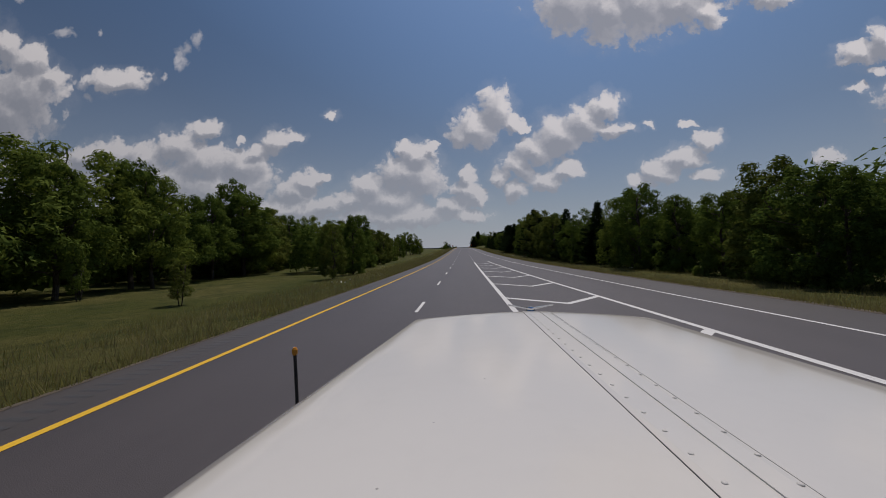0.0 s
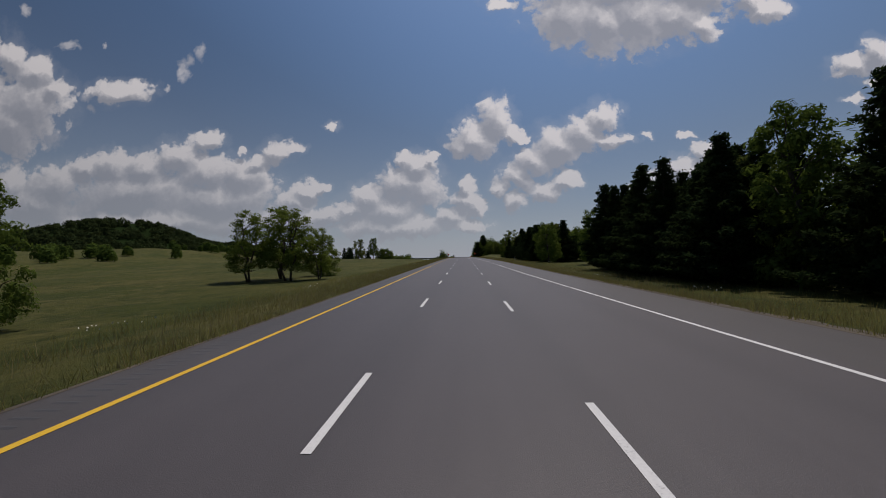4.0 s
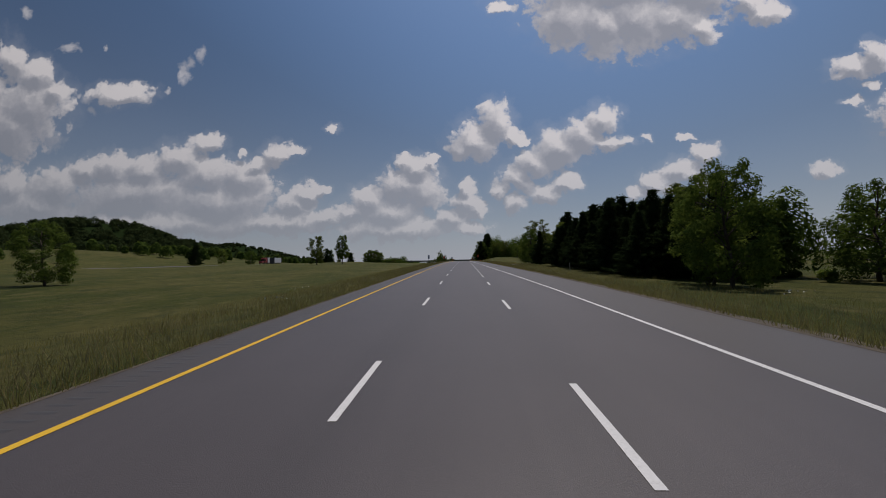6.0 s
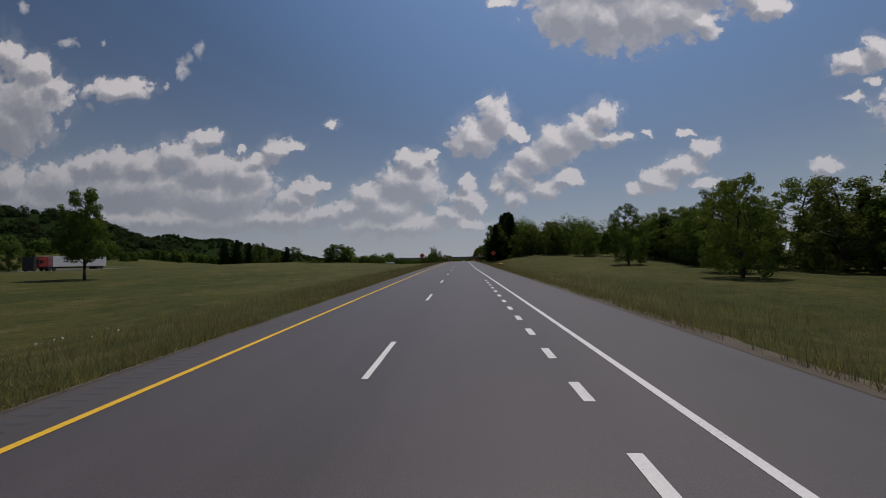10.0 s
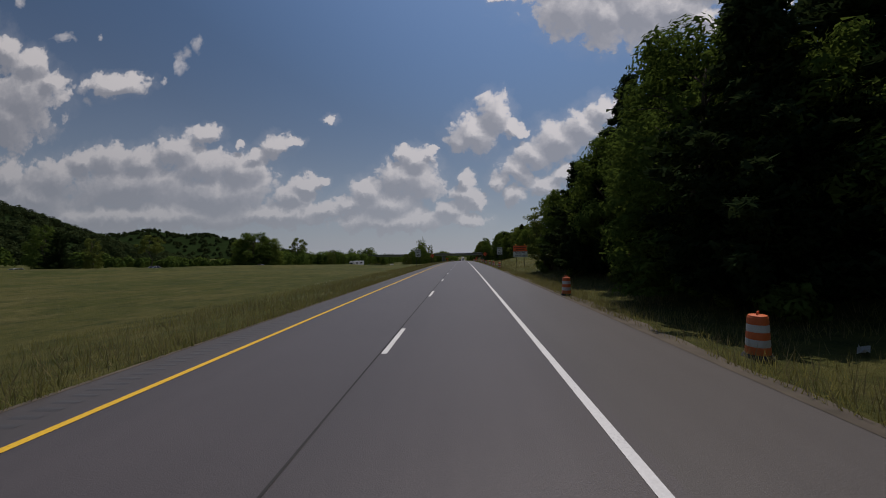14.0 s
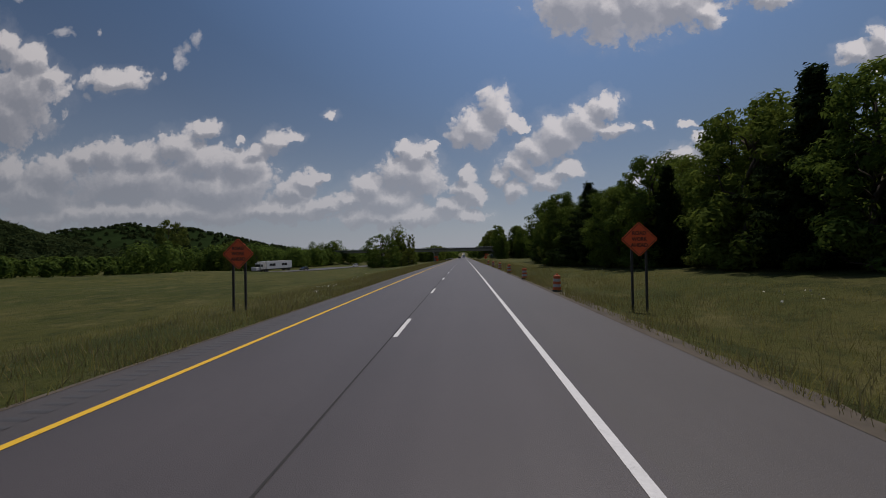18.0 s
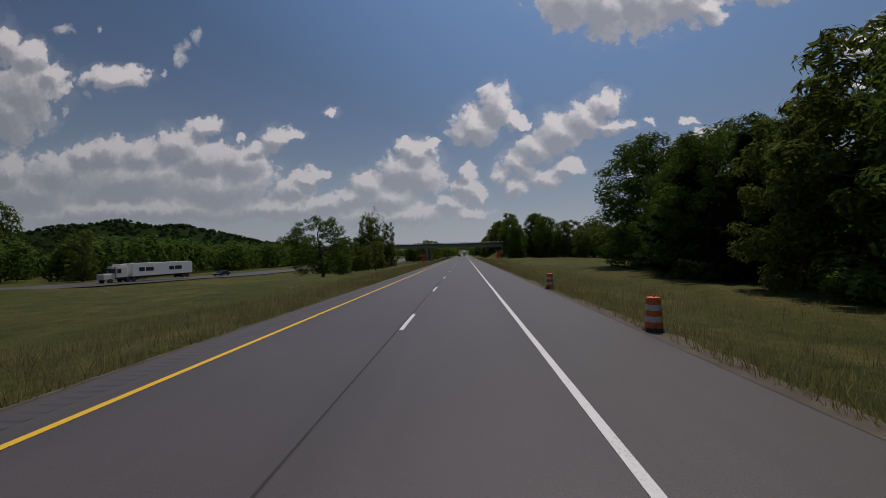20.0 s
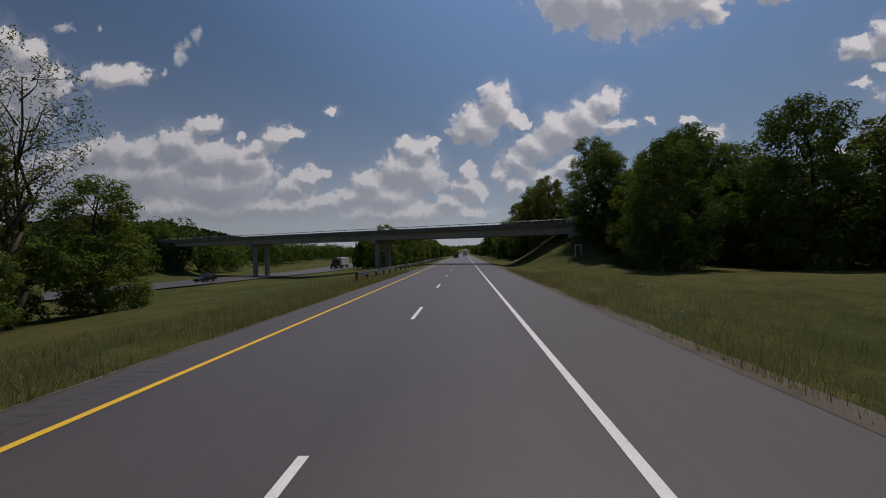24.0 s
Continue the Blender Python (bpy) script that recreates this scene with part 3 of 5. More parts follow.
# tar seam between the lanes
road_line("trim_tar_seam", lambda y: -0.10 + 0.03 * noise.noise(Vector((0, y * 0.11, 1.0))), 0.018, 345, 640, RUBBER, "dark tar seam between the lanes")


# the opposite carriageway
def opposite_road():
    verts, faces = [], []
    offs = [-8.2, -5.0, -1.6, 1.8, 5.2, 7.4]
    ys = list(range(-180, 1000, 5)) + list(range(1000, 2400, 20))
    for j, y in enumerate(ys):
        o = opposite_x(y)
        for d in offs:
            verts.append((o + d, y, max(land(o + d, y), land(o, y)) + 0.16))
        if j:
            for i in range(len(offs) - 1):
                a = j * len(offs) + i
                faces.append((a - len(offs), a - len(offs) + 1, a + 1, a))
    ob = new("road_opposite", mesh_of("road_opposite", verts, faces, ASPHALT_SHOULDER))
    return tagged(ob, "pale asphalt opposite carriageway beyond the median", "road", kind="structure")


opposite_road()

# ======================= trees =======================
rng = np.random.default_rng(7)


def leaf_quads(points, normals, size, stretch=1.5):
    """Small bent leaf sprays, one quad of four corners each."""
    n = len(points)
    up = rng.normal(size=(n, 3))
    a = np.cross(normals, up)
    a /= np.linalg.norm(a, axis=1, keepdims=True) + 1e-9
    b = np.cross(normals, a)
    s = size * rng.uniform(0.6, 1.3, size=(n, 1))
    bend = normals * s * rng.uniform(-0.35, 0.1, size=(n, 1))
    c = np.stack([points - a * s * 0.5, points - b * s * 0.5 / stretch + bend, points + a * s * 0.5 + bend, points + b * s * 0.5 / stretch], axis=1)
    return c.reshape(-1, 3)


def leaf_tris(points, normals, size):
    """Pointed leaf sprays, one triangle each."""
    n = len(points)
    a = np.cross(normals, rng.normal(size=(n, 3)))
    a /= np.linalg.norm(a, axis=1, keepdims=True) + 1e-9
    b = np.cross(normals, a)
    s = size * rng.uniform(0.6, 1.35, size=(n, 1))
    c = np.stack([points - a * s * 0.6 - b * s * 0.24, points - a * s * 0.35 + b * s * 0.3, points + a * s * 0.72], axis=1)
    return c.reshape(-1, 3)


def tri_mesh(name, corners, mat):
    return quad_mesh(name, corners, mat, 3)


def quad_mesh(name, corners, mat, k=4):
    n = len(corners) // k
    me = bpy.data.meshes.new(name)
    me.vertices.add(len(corners))
    me.vertices.foreach_set("co", np.ascontiguousarray(corners, dtype=np.float32).ravel())
    me.loops.add(k * n)
    me.loops.foreach_set("vertex_index", np.arange(k * n, dtype=np.int32))
    me.polygons.add(n)
    me.polygons.foreach_set("loop_start", np.arange(0, k * n, k, dtype=np.int32))
    me.materials.append(mat)
    me.update()
    me.validate()
    return me


def limb_mesh(name, limbs, mat, sides=5):
    bm = bmesh.new()
    for pts, r0, r1 in limbs:
        for i in range(len(pts) - 1):
            k0, k1 = i / (len(pts) - 1), (i + 1) / (len(pts) - 1)
            rod(bm, pts[i], pts[i + 1], r0 + (r1 - r0) * k0, r0 + (r1 - r0) * k1, sides)
    me = bpy.data.meshes.new(name)
    bm.to_mesh(me)
    bm.free()
    for p in me.polygons:
        p.use_smooth = True
    me.materials.append(mat)
    return me


def ball_points(n):
    v = rng.normal(size=(n, 3))
    return v / np.linalg.norm(v, axis=1, keepdims=True)


def crooked(p, q, bends=3, amount=0.12):
    p, q = np.array(p, float), np.array(q, float)
    d = np.linalg.norm(q - p)
    pts = [p + (q - p) * i / bends for i in range(bends + 1)]
    for i in range(1, bends):
        pts[i] = pts[i] + rng.normal(size=3) * d * amount * 0.5
    return [tuple(v) for v in pts]


def broadleaf(label, leaves_mat, low=0.16, spread=0.33, clumps=60, leaves=9000, leaf=0.25, gap=0.0, trunk_r=0.17, stems=1):
    """A broad-leaved tree ten metres high: forked trunk with limbs, crown of many small leaf clumps."""
    ob = thing("tree", label, "tree", at=(0, -900, 0))
    centres = []
    lobes = [(rng.uniform(0, math.tau), rng.uniform(0.75, 1.15), rng.uniform(0.35, 0.95)) for _ in range(5)]
    for i in range(clumps):
        z = low + (0.95 - low) * (i + rng.uniform(0, 1)) / clumps
        mid = (z - low) / (1 - low)
        r = spread * math.sin(math.pi * min(1, 0.2 + 0.76 * mid)) ** 0.6
        a = i * 2.4 + rng.uniform(-0.6, 0.6)
        # a few lobes push the outline in and out
        for la, lk, lz in lobes:
            if math.cos(a - la) > 0.55 and abs(mid - lz) < 0.3:
                r *= lk
        k = rng.uniform(0.3, 1.08) ** 0.55
        size = rng.uniform(0.5, 1.05) * (spread / 0.3) ** 0.6 * (1.1 - 0.35 * mid)
        centres.append((np.array([math.cos(a) * r * k * 10, math.sin(a) * r * k * 10, z * 10 - 0.2]), size))
    limbs, forks = [], []
    for q in range(stems):
        b = q * math.tau / stems + 0.6
        lean = 0.0 if stems == 1 else 1.3
        top = (math.cos(b) * lean + rng.uniform(-0.3, 0.3), math.sin(b) * lean + rng.uniform(-0.3, 0.3), 8.0)
        foot = (math.cos(b) * lean * 0.15, math.sin(b) * lean * 0.15, -0.3)
        limbs.append((crooked(foot, top, 5, 0.05), trunk_r * (1.25 if stems == 1 else 0.8), 0.04))
        forks.append((np.array(foot), np.array(top)))
    for j, (c, r) in enumerate(centres[1::3]):
        foot, top = forks[j % stems]
        z0 = max(low * 10 * 0.7, c[2] - rng.uniform(1.0, 2.4))
        root = foot + (top - foot) * min(0.95, (z0 + 0.3) / 8.3)
        limbs.append((crooked(tuple(root), tuple(c), 3, 0.15), trunk_r * 0.33, 0.015))
    pts, nor = [], []
    share = np.array([r * r for _, r in centres])
    share = share / share.sum()
    for (c, r), s in zip(centres, share):
        m = max(8, int(leaves * s))
        d = ball_points(m)
        rad = r * rng.uniform(0.3, 1.2, size=(m, 1)) ** 0.6
        pts.append(c + d * rad * np.array([1.0, 1.0, 0.75]))
        nor.append(d * 1.1 + rng.normal(size=(m, 3)) * 0.3 + np.array([0, 0, 0.35]))
    pts, nor = np.concatenate(pts), np.concatenate(nor)
    if gap:
        keep = rng.uniform(size=len(pts)) > gap
        pts, nor = pts[keep], nor[keep]
    nor /= np.linalg.norm(nor, axis=1, keepdims=True)
    pts[:, 2] = np.maximum(pts[:, 2], 0.15)
    t = new("trunk", limb_mesh("trunk", limbs, BARK))
    t.parent = ob
    c = new("crown", tri_mesh("crown", leaf_tris(pts, nor, leaf), leaves_mat))
    c.parent = ob
    return ob


def cedar(label, spread=0.2, leaves=11000, leaf=0.21, low=0.03, point=0.85):
    """A dark conifer ten metres high, branches nearly to the ground."""
    ob = thing("conifer", label, "tree", at=(0, -900, 0))
    limbs = [([(0, 0, -0.3), (0.05, 0, 4), (0, 0.05, 9.6)], 0.16, 0.02)]
    pts, nor = [], []
    whorls = 26
    for i in range(whorls):
        z = low * 10 + (9.7 - low * 10) * i / whorls
        r = spread * 10 * (1 - z / 10.0) ** point * rng.uniform(0.8, 1.15) + 0.12
        nb = max(4, int(7 * (1 - i / whorls)) + 2)
        for k in range(nb):
            a = k * math.tau / nb + i * 0.7 + rng.uniform(-0.3, 0.3)
            rr = r * rng.uniform(0.55, 1.35)
            tip = np.array([math.cos(a) * rr, math.sin(a) * rr, z + rr * 0.22])
            root = np.array([0, 0, z])
            m = max(6, int(leaves / (whorls * 5.5) * (0.5 + rr)))
            t = rng.uniform(0.15, 1.0, size=(m, 1)) ** 0.7
            p = root + (tip - root) * t + rng.normal(size=(m, 3)) * np.array([0.2, 0.2, 0.16]) * (1.25 - 0.85 * t)
            pts.append(p)
            nor.append(rng.normal(size=(m, 3)) * 0.6 + np.array([math.cos(a) * 0.4, math.sin(a) * 0.4, 0.6]))
            if k % 2 == 0 and i < 20:
                limbs.append(([tuple(root), tuple(tip * 0.9 + root * 0.1)], 0.03, 0.01))
    pts, nor = np.concatenate(pts), np.concatenate(nor)
    nor /= np.linalg.norm(nor, axis=1, keepdims=True)
    pts[:, 2] = np.maximum(pts[:, 2], 0.1)
    t = new("trunk", limb_mesh("trunk", limbs, BARK, 5))
    t.parent = ob
    c = new("crown", tri_mesh("crown", leaf_tris(pts, nor, leaf), NEEDLES))
    c.parent = ob
    return ob


def bare_tree(label):
    """A thin, half-dead tree with bare twigs and a few leaves."""
    ob = thing("bare_tree", label, "tree", at=(0, -900, 0))
    limbs, tips = [], []
    for s in range(4):
        a = s * 1.6 + rng.uniform(0, 1)
        top = (math.cos(a) * 1.15, math.sin(a) * 1.15, rng.uniform(7.5, 10))
        limbs.append((crooked((0.15 * math.cos(a), 0.15 * math.sin(a), -0.3), top, 5, 0.05), 0.13, 0.02))
        for k in range(9):
            f = rng.uniform(0.35, 0.95)
            root = np.array([top[0] * f, top[1] * f, top[2] * f])
            b = rng.uniform(0, math.tau)
            tip = root + np.array([math.cos(b) * rng.uniform(0.4, 1.15), math.sin(b) * rng.uniform(0.4, 1.15), rng.uniform(0.6, 1.7)])
            limbs.append((crooked(tuple(root), tuple(tip), 3, 0.12), 0.04, 0.008))
            tips.append(tip)
            for q in range(3):
                end = tip + rng.normal(size=3) * 0.75
                limbs.append((crooked(tuple(tip * 0.6 + root * 0.4), tuple(end), 2, 0.1), 0.018, 0.006))
                tips.append(end)
    pts = np.concatenate([t + rng.normal(size=(60, 3)) * np.array([0.19, 0.19, 0.24]) for t in tips])
    t = new("trunk", limb_mesh("trunk", limbs, BARK, 5))
    t.parent = ob
    c = new("crown", tri_mesh("crown", leaf_tris(pts, ball_points(len(pts)), 0.105), LEAF_SETS[2]))
    c.parent = ob
    return ob


def bush(label, leaves_mat):
    """A low shrub two metres high."""
    ob = thing("shrub", label, "shrub", at=(0, -900, 0))
    limbs, pts, nor = [], [], []
    for i in range(9):
        a = i * 2.4
        c = np.array([math.cos(a) * rng.uniform(0.1, 0.95), math.sin(a) * rng.uniform(0.1, 0.95), rng.uniform(0.45, 1.45)])
        limbs.append((crooked((0, 0, -0.1), tuple(c), 3, 0.1), 0.03, 0.01))
        d = ball_points(95)
        pts.append(c + d * rng.uniform(0.25, 0.6, size=(95, 1)))
        nor.append(d + np.array([0, 0, 0.4]))
    pts, nor = np.concatenate(pts), np.concatenate(nor)
    nor /= np.linalg.norm(nor, axis=1, keepdims=True)
    pts[:, 2] = np.maximum(pts[:, 2], 0.08)
    t = new("stem", limb_mesh("stem", limbs, BARK, 4))
    t.parent = ob
    c = new("foliage", tri_mesh("foliage", leaf_tris(pts, nor, 0.3), leaves_mat))
    c.parent = ob
    return ob


PROTO = {
    "oak": [broadleaf("broad green deciduous tree standing in grass", LEAF_SETS[k % 3], low=0.1, spread=s, clumps=c)
            for k, (s, c) in enumerate([(0.33, 62), (0.36, 70), (0.3, 56)])],
    "tall": [broadleaf("tall dense green tree at the edge of a wood", LEAF_SETS[k % 3], low=0.04, spread=s, clumps=c)
             for k, (s, c) in enumerate([(0.25, 62), (0.28, 68), (0.23, 58), (0.27, 64)])],
    "grand": [broadleaf("tall full-grown green tree at the edge of a wood", LEAF_SETS[k], low=0.04, spread=s, clumps=95, leaves=17000, leaf=0.185, trunk_r=0.12)
              for k, s in enumerate((0.25, 0.22))],
    "grove": [broadleaf("green deciduous tree with a bare lower trunk", LEAF_SETS[k], low=0.24, spread=s, clumps=60, leaves=10000, leaf=0.24) for k, s in enumerate((0.27, 0.31))],
    "thin": [broadleaf("slender tree with a loose airy crown", LEAF_SETS[1 + k], low=0.2, spread=0.2, clumps=46, leaves=7500, leaf=0.2, gap=0.1, trunk_r=0.13, stems=2 + k) for k in range(2)],
    "shade": [broadleaf("flat-topped tree with a bare trunk and airy crown", LEAF_SETS[2], low=0.55, spread=0.36, clumps=24, leaves=3200, leaf=0.33, gap=0.1)],
    "cedar": [cedar("dark green cedar with branches to the ground", s, point=p) for s, p in ((0.30, 1.0), (0.34, 1.1), (0.27, 0.9))],
    "round": [cedar("dark rounded cedar standing in the field", 0.33, point=0.5)],
    "bare": [bare_tree("half-dead tree with bare grey twigs") for _ in range(2)],
    "bush": [bush("low leafy shrub at the edge of the trees", LEAF_SETS[k]) for k in (1, 2, 0)],
}
plant_rng = random.Random(11)


def plant(kind, x, y, h, wide=1.0, group="", sink=0.0):
    src = plant_rng.choice(PROTO[kind])
    unit = 2.0 if kind == "bush" else 10.0
    s = h / unit
    m = Matrix.Translation((x, y, land(x, y) - 0.06 - sink)) @ Matrix.Rotation(plant_rng.uniform(0, math.tau), 4, "Z") @ Matrix.Diagonal((s * wide, s * wide, s, 1))
    ob = copy_thing(src, m)
    if group:
        ob["group"] = group
    return ob


back_row = []


def wood(y0, y1, x_edge, h, kinds, rows=2, step=5.0, side=1, row_gap=5.5, brush=True):
    """The front rows of a wood along the road."""
    y, h_of = y0, h
    while y < y1:
        h = h_of(y) if callable(h_of) else h_of
        for r in range(rows):
            if r:
                x = (x_edge(y) if callable(x_edge) else x_edge) + side * (r * row_gap + plant_rng.uniform(-1.5, 1.5))
                yy, hh = y + plant_rng.uniform(-2, 2), h * plant_rng.uniform(0.8, 1.0)
                back_row.append((x, yy, land(x, yy), hh, hh * plant_rng.uniform(0.26, 0.34)))
                continue
            x = (x_edge(y) if callable(x_edge) else x_edge) + side * (r * row_gap + plant_rng.uniform(-1.0, 1.4))
            plant(plant_rng.choice(kinds), x, y + plant_rng.uniform(-1.6, 1.6), h * (plant_rng.uniform(0.78, 1.12) if kinds == ["cedar"] else plant_rng.uniform(0.78, 1.12)), plant_rng.uniform(0.95, 1.25), "trees of the roadside wood")
        if brush and plant_rng.random() < 0.6:
            xe = x_edge(y) if callable(x_edge) else x_edge
            plant("bush", xe - side * plant_rng.uniform(1.0, 2.6), y + plant_rng.uniform(-2, 2), plant_rng.uniform(0.8, 1.8), 1.1, "shrubs at the wood's edge")
        y += step * plant_rng.uniform(0.85, 1.15)


MIX, DARK = ["tall", "tall", "oak", "cedar"], ["cedar", "cedar", "cedar", "tall"]
# right-hand woods
wood(8, 112, lambda y: along(y, [(8, 25), (60, 24.5), (80, 21.5), (112, 22.5)]), lambda y: along(y, [(8, 10.5), (18, 10), (28, 8.8), (40, 9), (50, 10), (60, 11.5), (72, 10), (100, 10.5), (112, 12.5)]), MIX, 2, 5.0)
wood(108, 150, 22.5, lambda y: along(y, [(108, 12), (130, 14.5), (150, 12)]), DARK, 2, 4.2, brush=False)
wood(150, 177, 20.5, 10.3, ["cedar"], 1, 2.9, brush=False)
wood(150, 178, 23.5, 10.8, ["cedar"], 1, 2.6, brush=False)
wood(152, 178, 26.5, 11.5, ["cedar", "tall"], 2, 3.2, brush=False)
wood(190, 224, 34, 10, MIX, 2, 6)
wood(222, 262, 20.6, 8.8, ["cedar"], 1, 2.3, brush=False)
wood(220, 270, 23.4, 9.6, ["cedar"], 1, 2.4, brush=False)
wood(221, 272, 26.5, 10.4, ["cedar", "cedar", "tall"], 3, 2.8, row_gap=3.5, brush=False)
wood(258, 400, lambda y: 43 + 3 * math.sin(y * 0.05), 10.5, ["tall", "oak", "oak"], 2, 6)
wood(398, 436, lambda y: along(y, [(398, 30), (418, 21), (436, 17)]), lambda y: along(y, [(398, 8.2), (436, 9.4)]), ["tall", "oak", "tall", "grand"], 2, 4.5)
wood(480, 552, lambda y: 62 - 10 * ease((y - 520) / 32), 10, ["tall", "oak", "thin"], 1, 5)
wood(478, 560, lambda y: 72 - 8 * ease((y - 520) / 32), 11, ["tall", "oak", "grove"], 2, 5.5, brush=False)
wood(434, 466, 13.9, lambda y: along(y, [(434, 12), (447, 12), (466, 10.5)]), ["cedar", "grand", "cedar", "grove"], 1, 3.0)
wood(436, 464, 17.6, lambda y: along(y, [(436, 14), (448, 16), (456, 18.5), (464, 14)]), ["cedar", "grand", "cedar"], 3, 3.0, row_gap=4)
wood(553, 650, lambda y: 21.5 + 1.8 * math.sin(y * 0.07), lambda y: along(y, [(553, 10.5), (568, 12), (590, 12.5), (650, 12.5)]), ["grand", "grand", "tall", "cedar"], 2, 4.4)
wood(556, 650, 26.5, 14, ["tall", "grand"], 2, 5.5, brush=False)
wood(655, 772, lambda y: along(y, [(655, 36), (700, 47), (740, 50), (772, 40)]), lambda y: 11 if y < 742 else 14.5, ["tall", "oak"], 2, 6)
wood(764, 787, 24, 15, ["grand"], 1, 4.5)
wood(760, 786, 34, 15.5, ["grand"], 2, 4.5)
wood(812, 1000, 21, lambda y: along(y, [(812, 20), (840, 19), (880, 15)]), ["grand", "tall", "oak"], 2, 6)
# left-hand woods
wood(2, 60, -33, 14.5, ["grove", "grove"], 2, 6.5, -1, brush=False)
wood(63, 108, lambda y: along(y, [(63, -18.5), (108, -20.5)]), lambda y: along(y, [(63, 10), (85, 10.5), (108, 9)]), ["grove", "tall", "tall"], 2, 4.2, -1)
wood(108, 119, -20, 7.5, ["oak", "tall"], 2, 4.4, -1)
wood(58, 112, -36, 12.5, ["tall", "oak"], 1, 6, -1, brush=False)
wood(830, 1000, -19, 12, ["tall", "oak"], 2, 7, -1)
# single trees: kind, x, y, height, width factor
for kind, x, y, h, wd in [
        ("grove", -21, 12, 13, 1.0), ("grove", -30, 29, 11.5, 1.0), ("grove", -31, 40, 12.5, 0.9), ("oak", -14.3, 47.5, 7.2, 0.75), ("thin", -27, 28, 4.2, 0.9), ("thin", -17.1, 25.4, 3.4, 1.1), ("tall", -37, 64, 16.5, 0.9), ("grove", -41, 50, 15.5, 0.9),
        ("bare", -40, 75, 13, 1.0), ("bare", -36, 62, 11, 1.0), ("tall", -14.2, 56.5, 9.0, 0.85), ("bare", -44, 100, 11, 1.2),
        ("thin", -20.7, 169.8, 9.8, 1.6), ("thin", -23.6, 173.9, 10.6, 1.5), ("thin", -25.5, 169, 9.5, 1.5), ("thin", -17.5, 171.8, 7.3, 1.25), ("tall", -20, 180.4, 6.7, 1.25), ("oak", -21.5, 129, 7.0, 0.95), ("oak", -20.5, 137, 7.6, 0.8), ("oak", -44, 221, 7.5, 1.0),
        ("round", -122.5, 357, 11.5, 0.8), ("thin", -119.6, 373, 9, 1.4), ("oak", -120, 400, 8.8, 0.95),
        ("oak", -53.3, 326, 11.5, 0.95), ("grove", -52.3, 354, 13.6, 0.82),
        ("round", -105.3, 492.5, 11.5, 0.6), ("round", -103.5, 479, 12.5, 0.75), ("round", -107, 475, 11.5, 0.8), ("round", -93.5, 509, 10.5, 0.95), ("oak", -117.5, 527, 14.5, 0.9), ("shade", -109, 555, 13, 0.9), ("oak", -112, 536, 11, 0.8),
        ("grand", -95.5, 600, 17.5, 1.9), ("grand", -90, 604, 15, 1.8), ("grand", -102, 604, 15.5, 1.9), ("shade", -112, 688, 22, 0.75), ("oak", -89, 690, 13, 0.8), ("tall", -84, 700, 10, 1.0),
        ("oak", -26.4, 678, 12.8, 1.4), ("oak", -19.5, 695, 7.4, 1.2), 
        ("oak", -37, 724, 11.5, 1.05), ("oak", -31, 719, 9.5, 1.0), ("tall", -41, 731, 10, 1.2), ("oak", -25.5, 712, 7.5, 0.9), ("tall", -45, 742, 10, 1.2),
        ("thin", -31.5, 735, 19.5, 0.8), ("thin", -29.5, 736.5, 19, 0.8), ("thin", -24.2, 736.5, 16.5, 0.75), ("tall", -34, 734, 12, 1.1), ("tall", -27.5, 734.5, 11, 1.1),
        ("oak", -23.5, 736, 9, 0.9), ("bare", -32, 747.5, 20, 0.95), ("thin", -35, 749, 15, 1.0), ("grand", -31.8, 755.5, 13, 1.2), ("tall", -37, 752, 10, 1.1), ("tall", -30, 744, 8, 1.0),
        ("thin", 12.6, 470.8, 8.6, 1.7), ("grove", 13.4, 468.2, 9.8, 0.8), ("thin", 14.8, 470.5, 9.6, 1.5), ("cedar", 16.8, 470.5, 8.5, 1.1), ("grove", 18.5, 469, 12, 0.8),
        ("bush", 12.2, 471.5, 1.6, 1.3), ("bush", 13.6, 473.2, 1.8, 1.3), ("bush", 11.6, 468, 1.0, 1.1), ("bush", 15.5, 474.5, 1.4, 1.1),
        ("cedar", 27, 304, 9.5, 1.1), ("tall", 30, 309, 10, 1.1), ("cedar", 33, 301, 11, 1.1), ("tall", 28.5, 313, 9, 1.1), ("cedar", 31, 318, 9.5, 1.1),
        ("oak", 24.4, 189.3, 10.2, 0.95), ("oak", 20.6, 209, 9.7, 0.85), ("thin", 21.5, 213, 9.6, 1.4), ("oak", 19, 281, 9.2, 0.85), ("cedar", 19, 270, 8, 1.0), ("tall", 24, 268, 10, 1.15), ("tall", 26.5, 274, 10.5, 1.15), ("oak", 23.2, 262, 9.8, 1.0), ("tall", 28.5, 265, 12, 1.1), ("cedar", 22, 257, 10.8, 1.2), ("tall", 30, 281, 10.5, 1.1), ("oak", 20, 292, 9, 0.75),
        ("thin", 22.8, 292, 13, 1.4), ("oak", 30.5, 345, 10.5, 0.8), ("oak", 31, 372, 11.5, 0.8), ("oak", 26, 336, 9.4, 0.85), ("grand", 26.5, 655, 18, 1.4), ("grand", 31, 660, 17, 1.2), ("thin", 62, 548, 13, 1.5), ("tall", -99, 848, 11, 1.1), ("oak", -104, 856, 12, 1.0), ("tall", -93, 860, 10, 1.1), ("oak", -88, 868, 11, 1.0)]:
    plant(kind, x, y, h, wd)


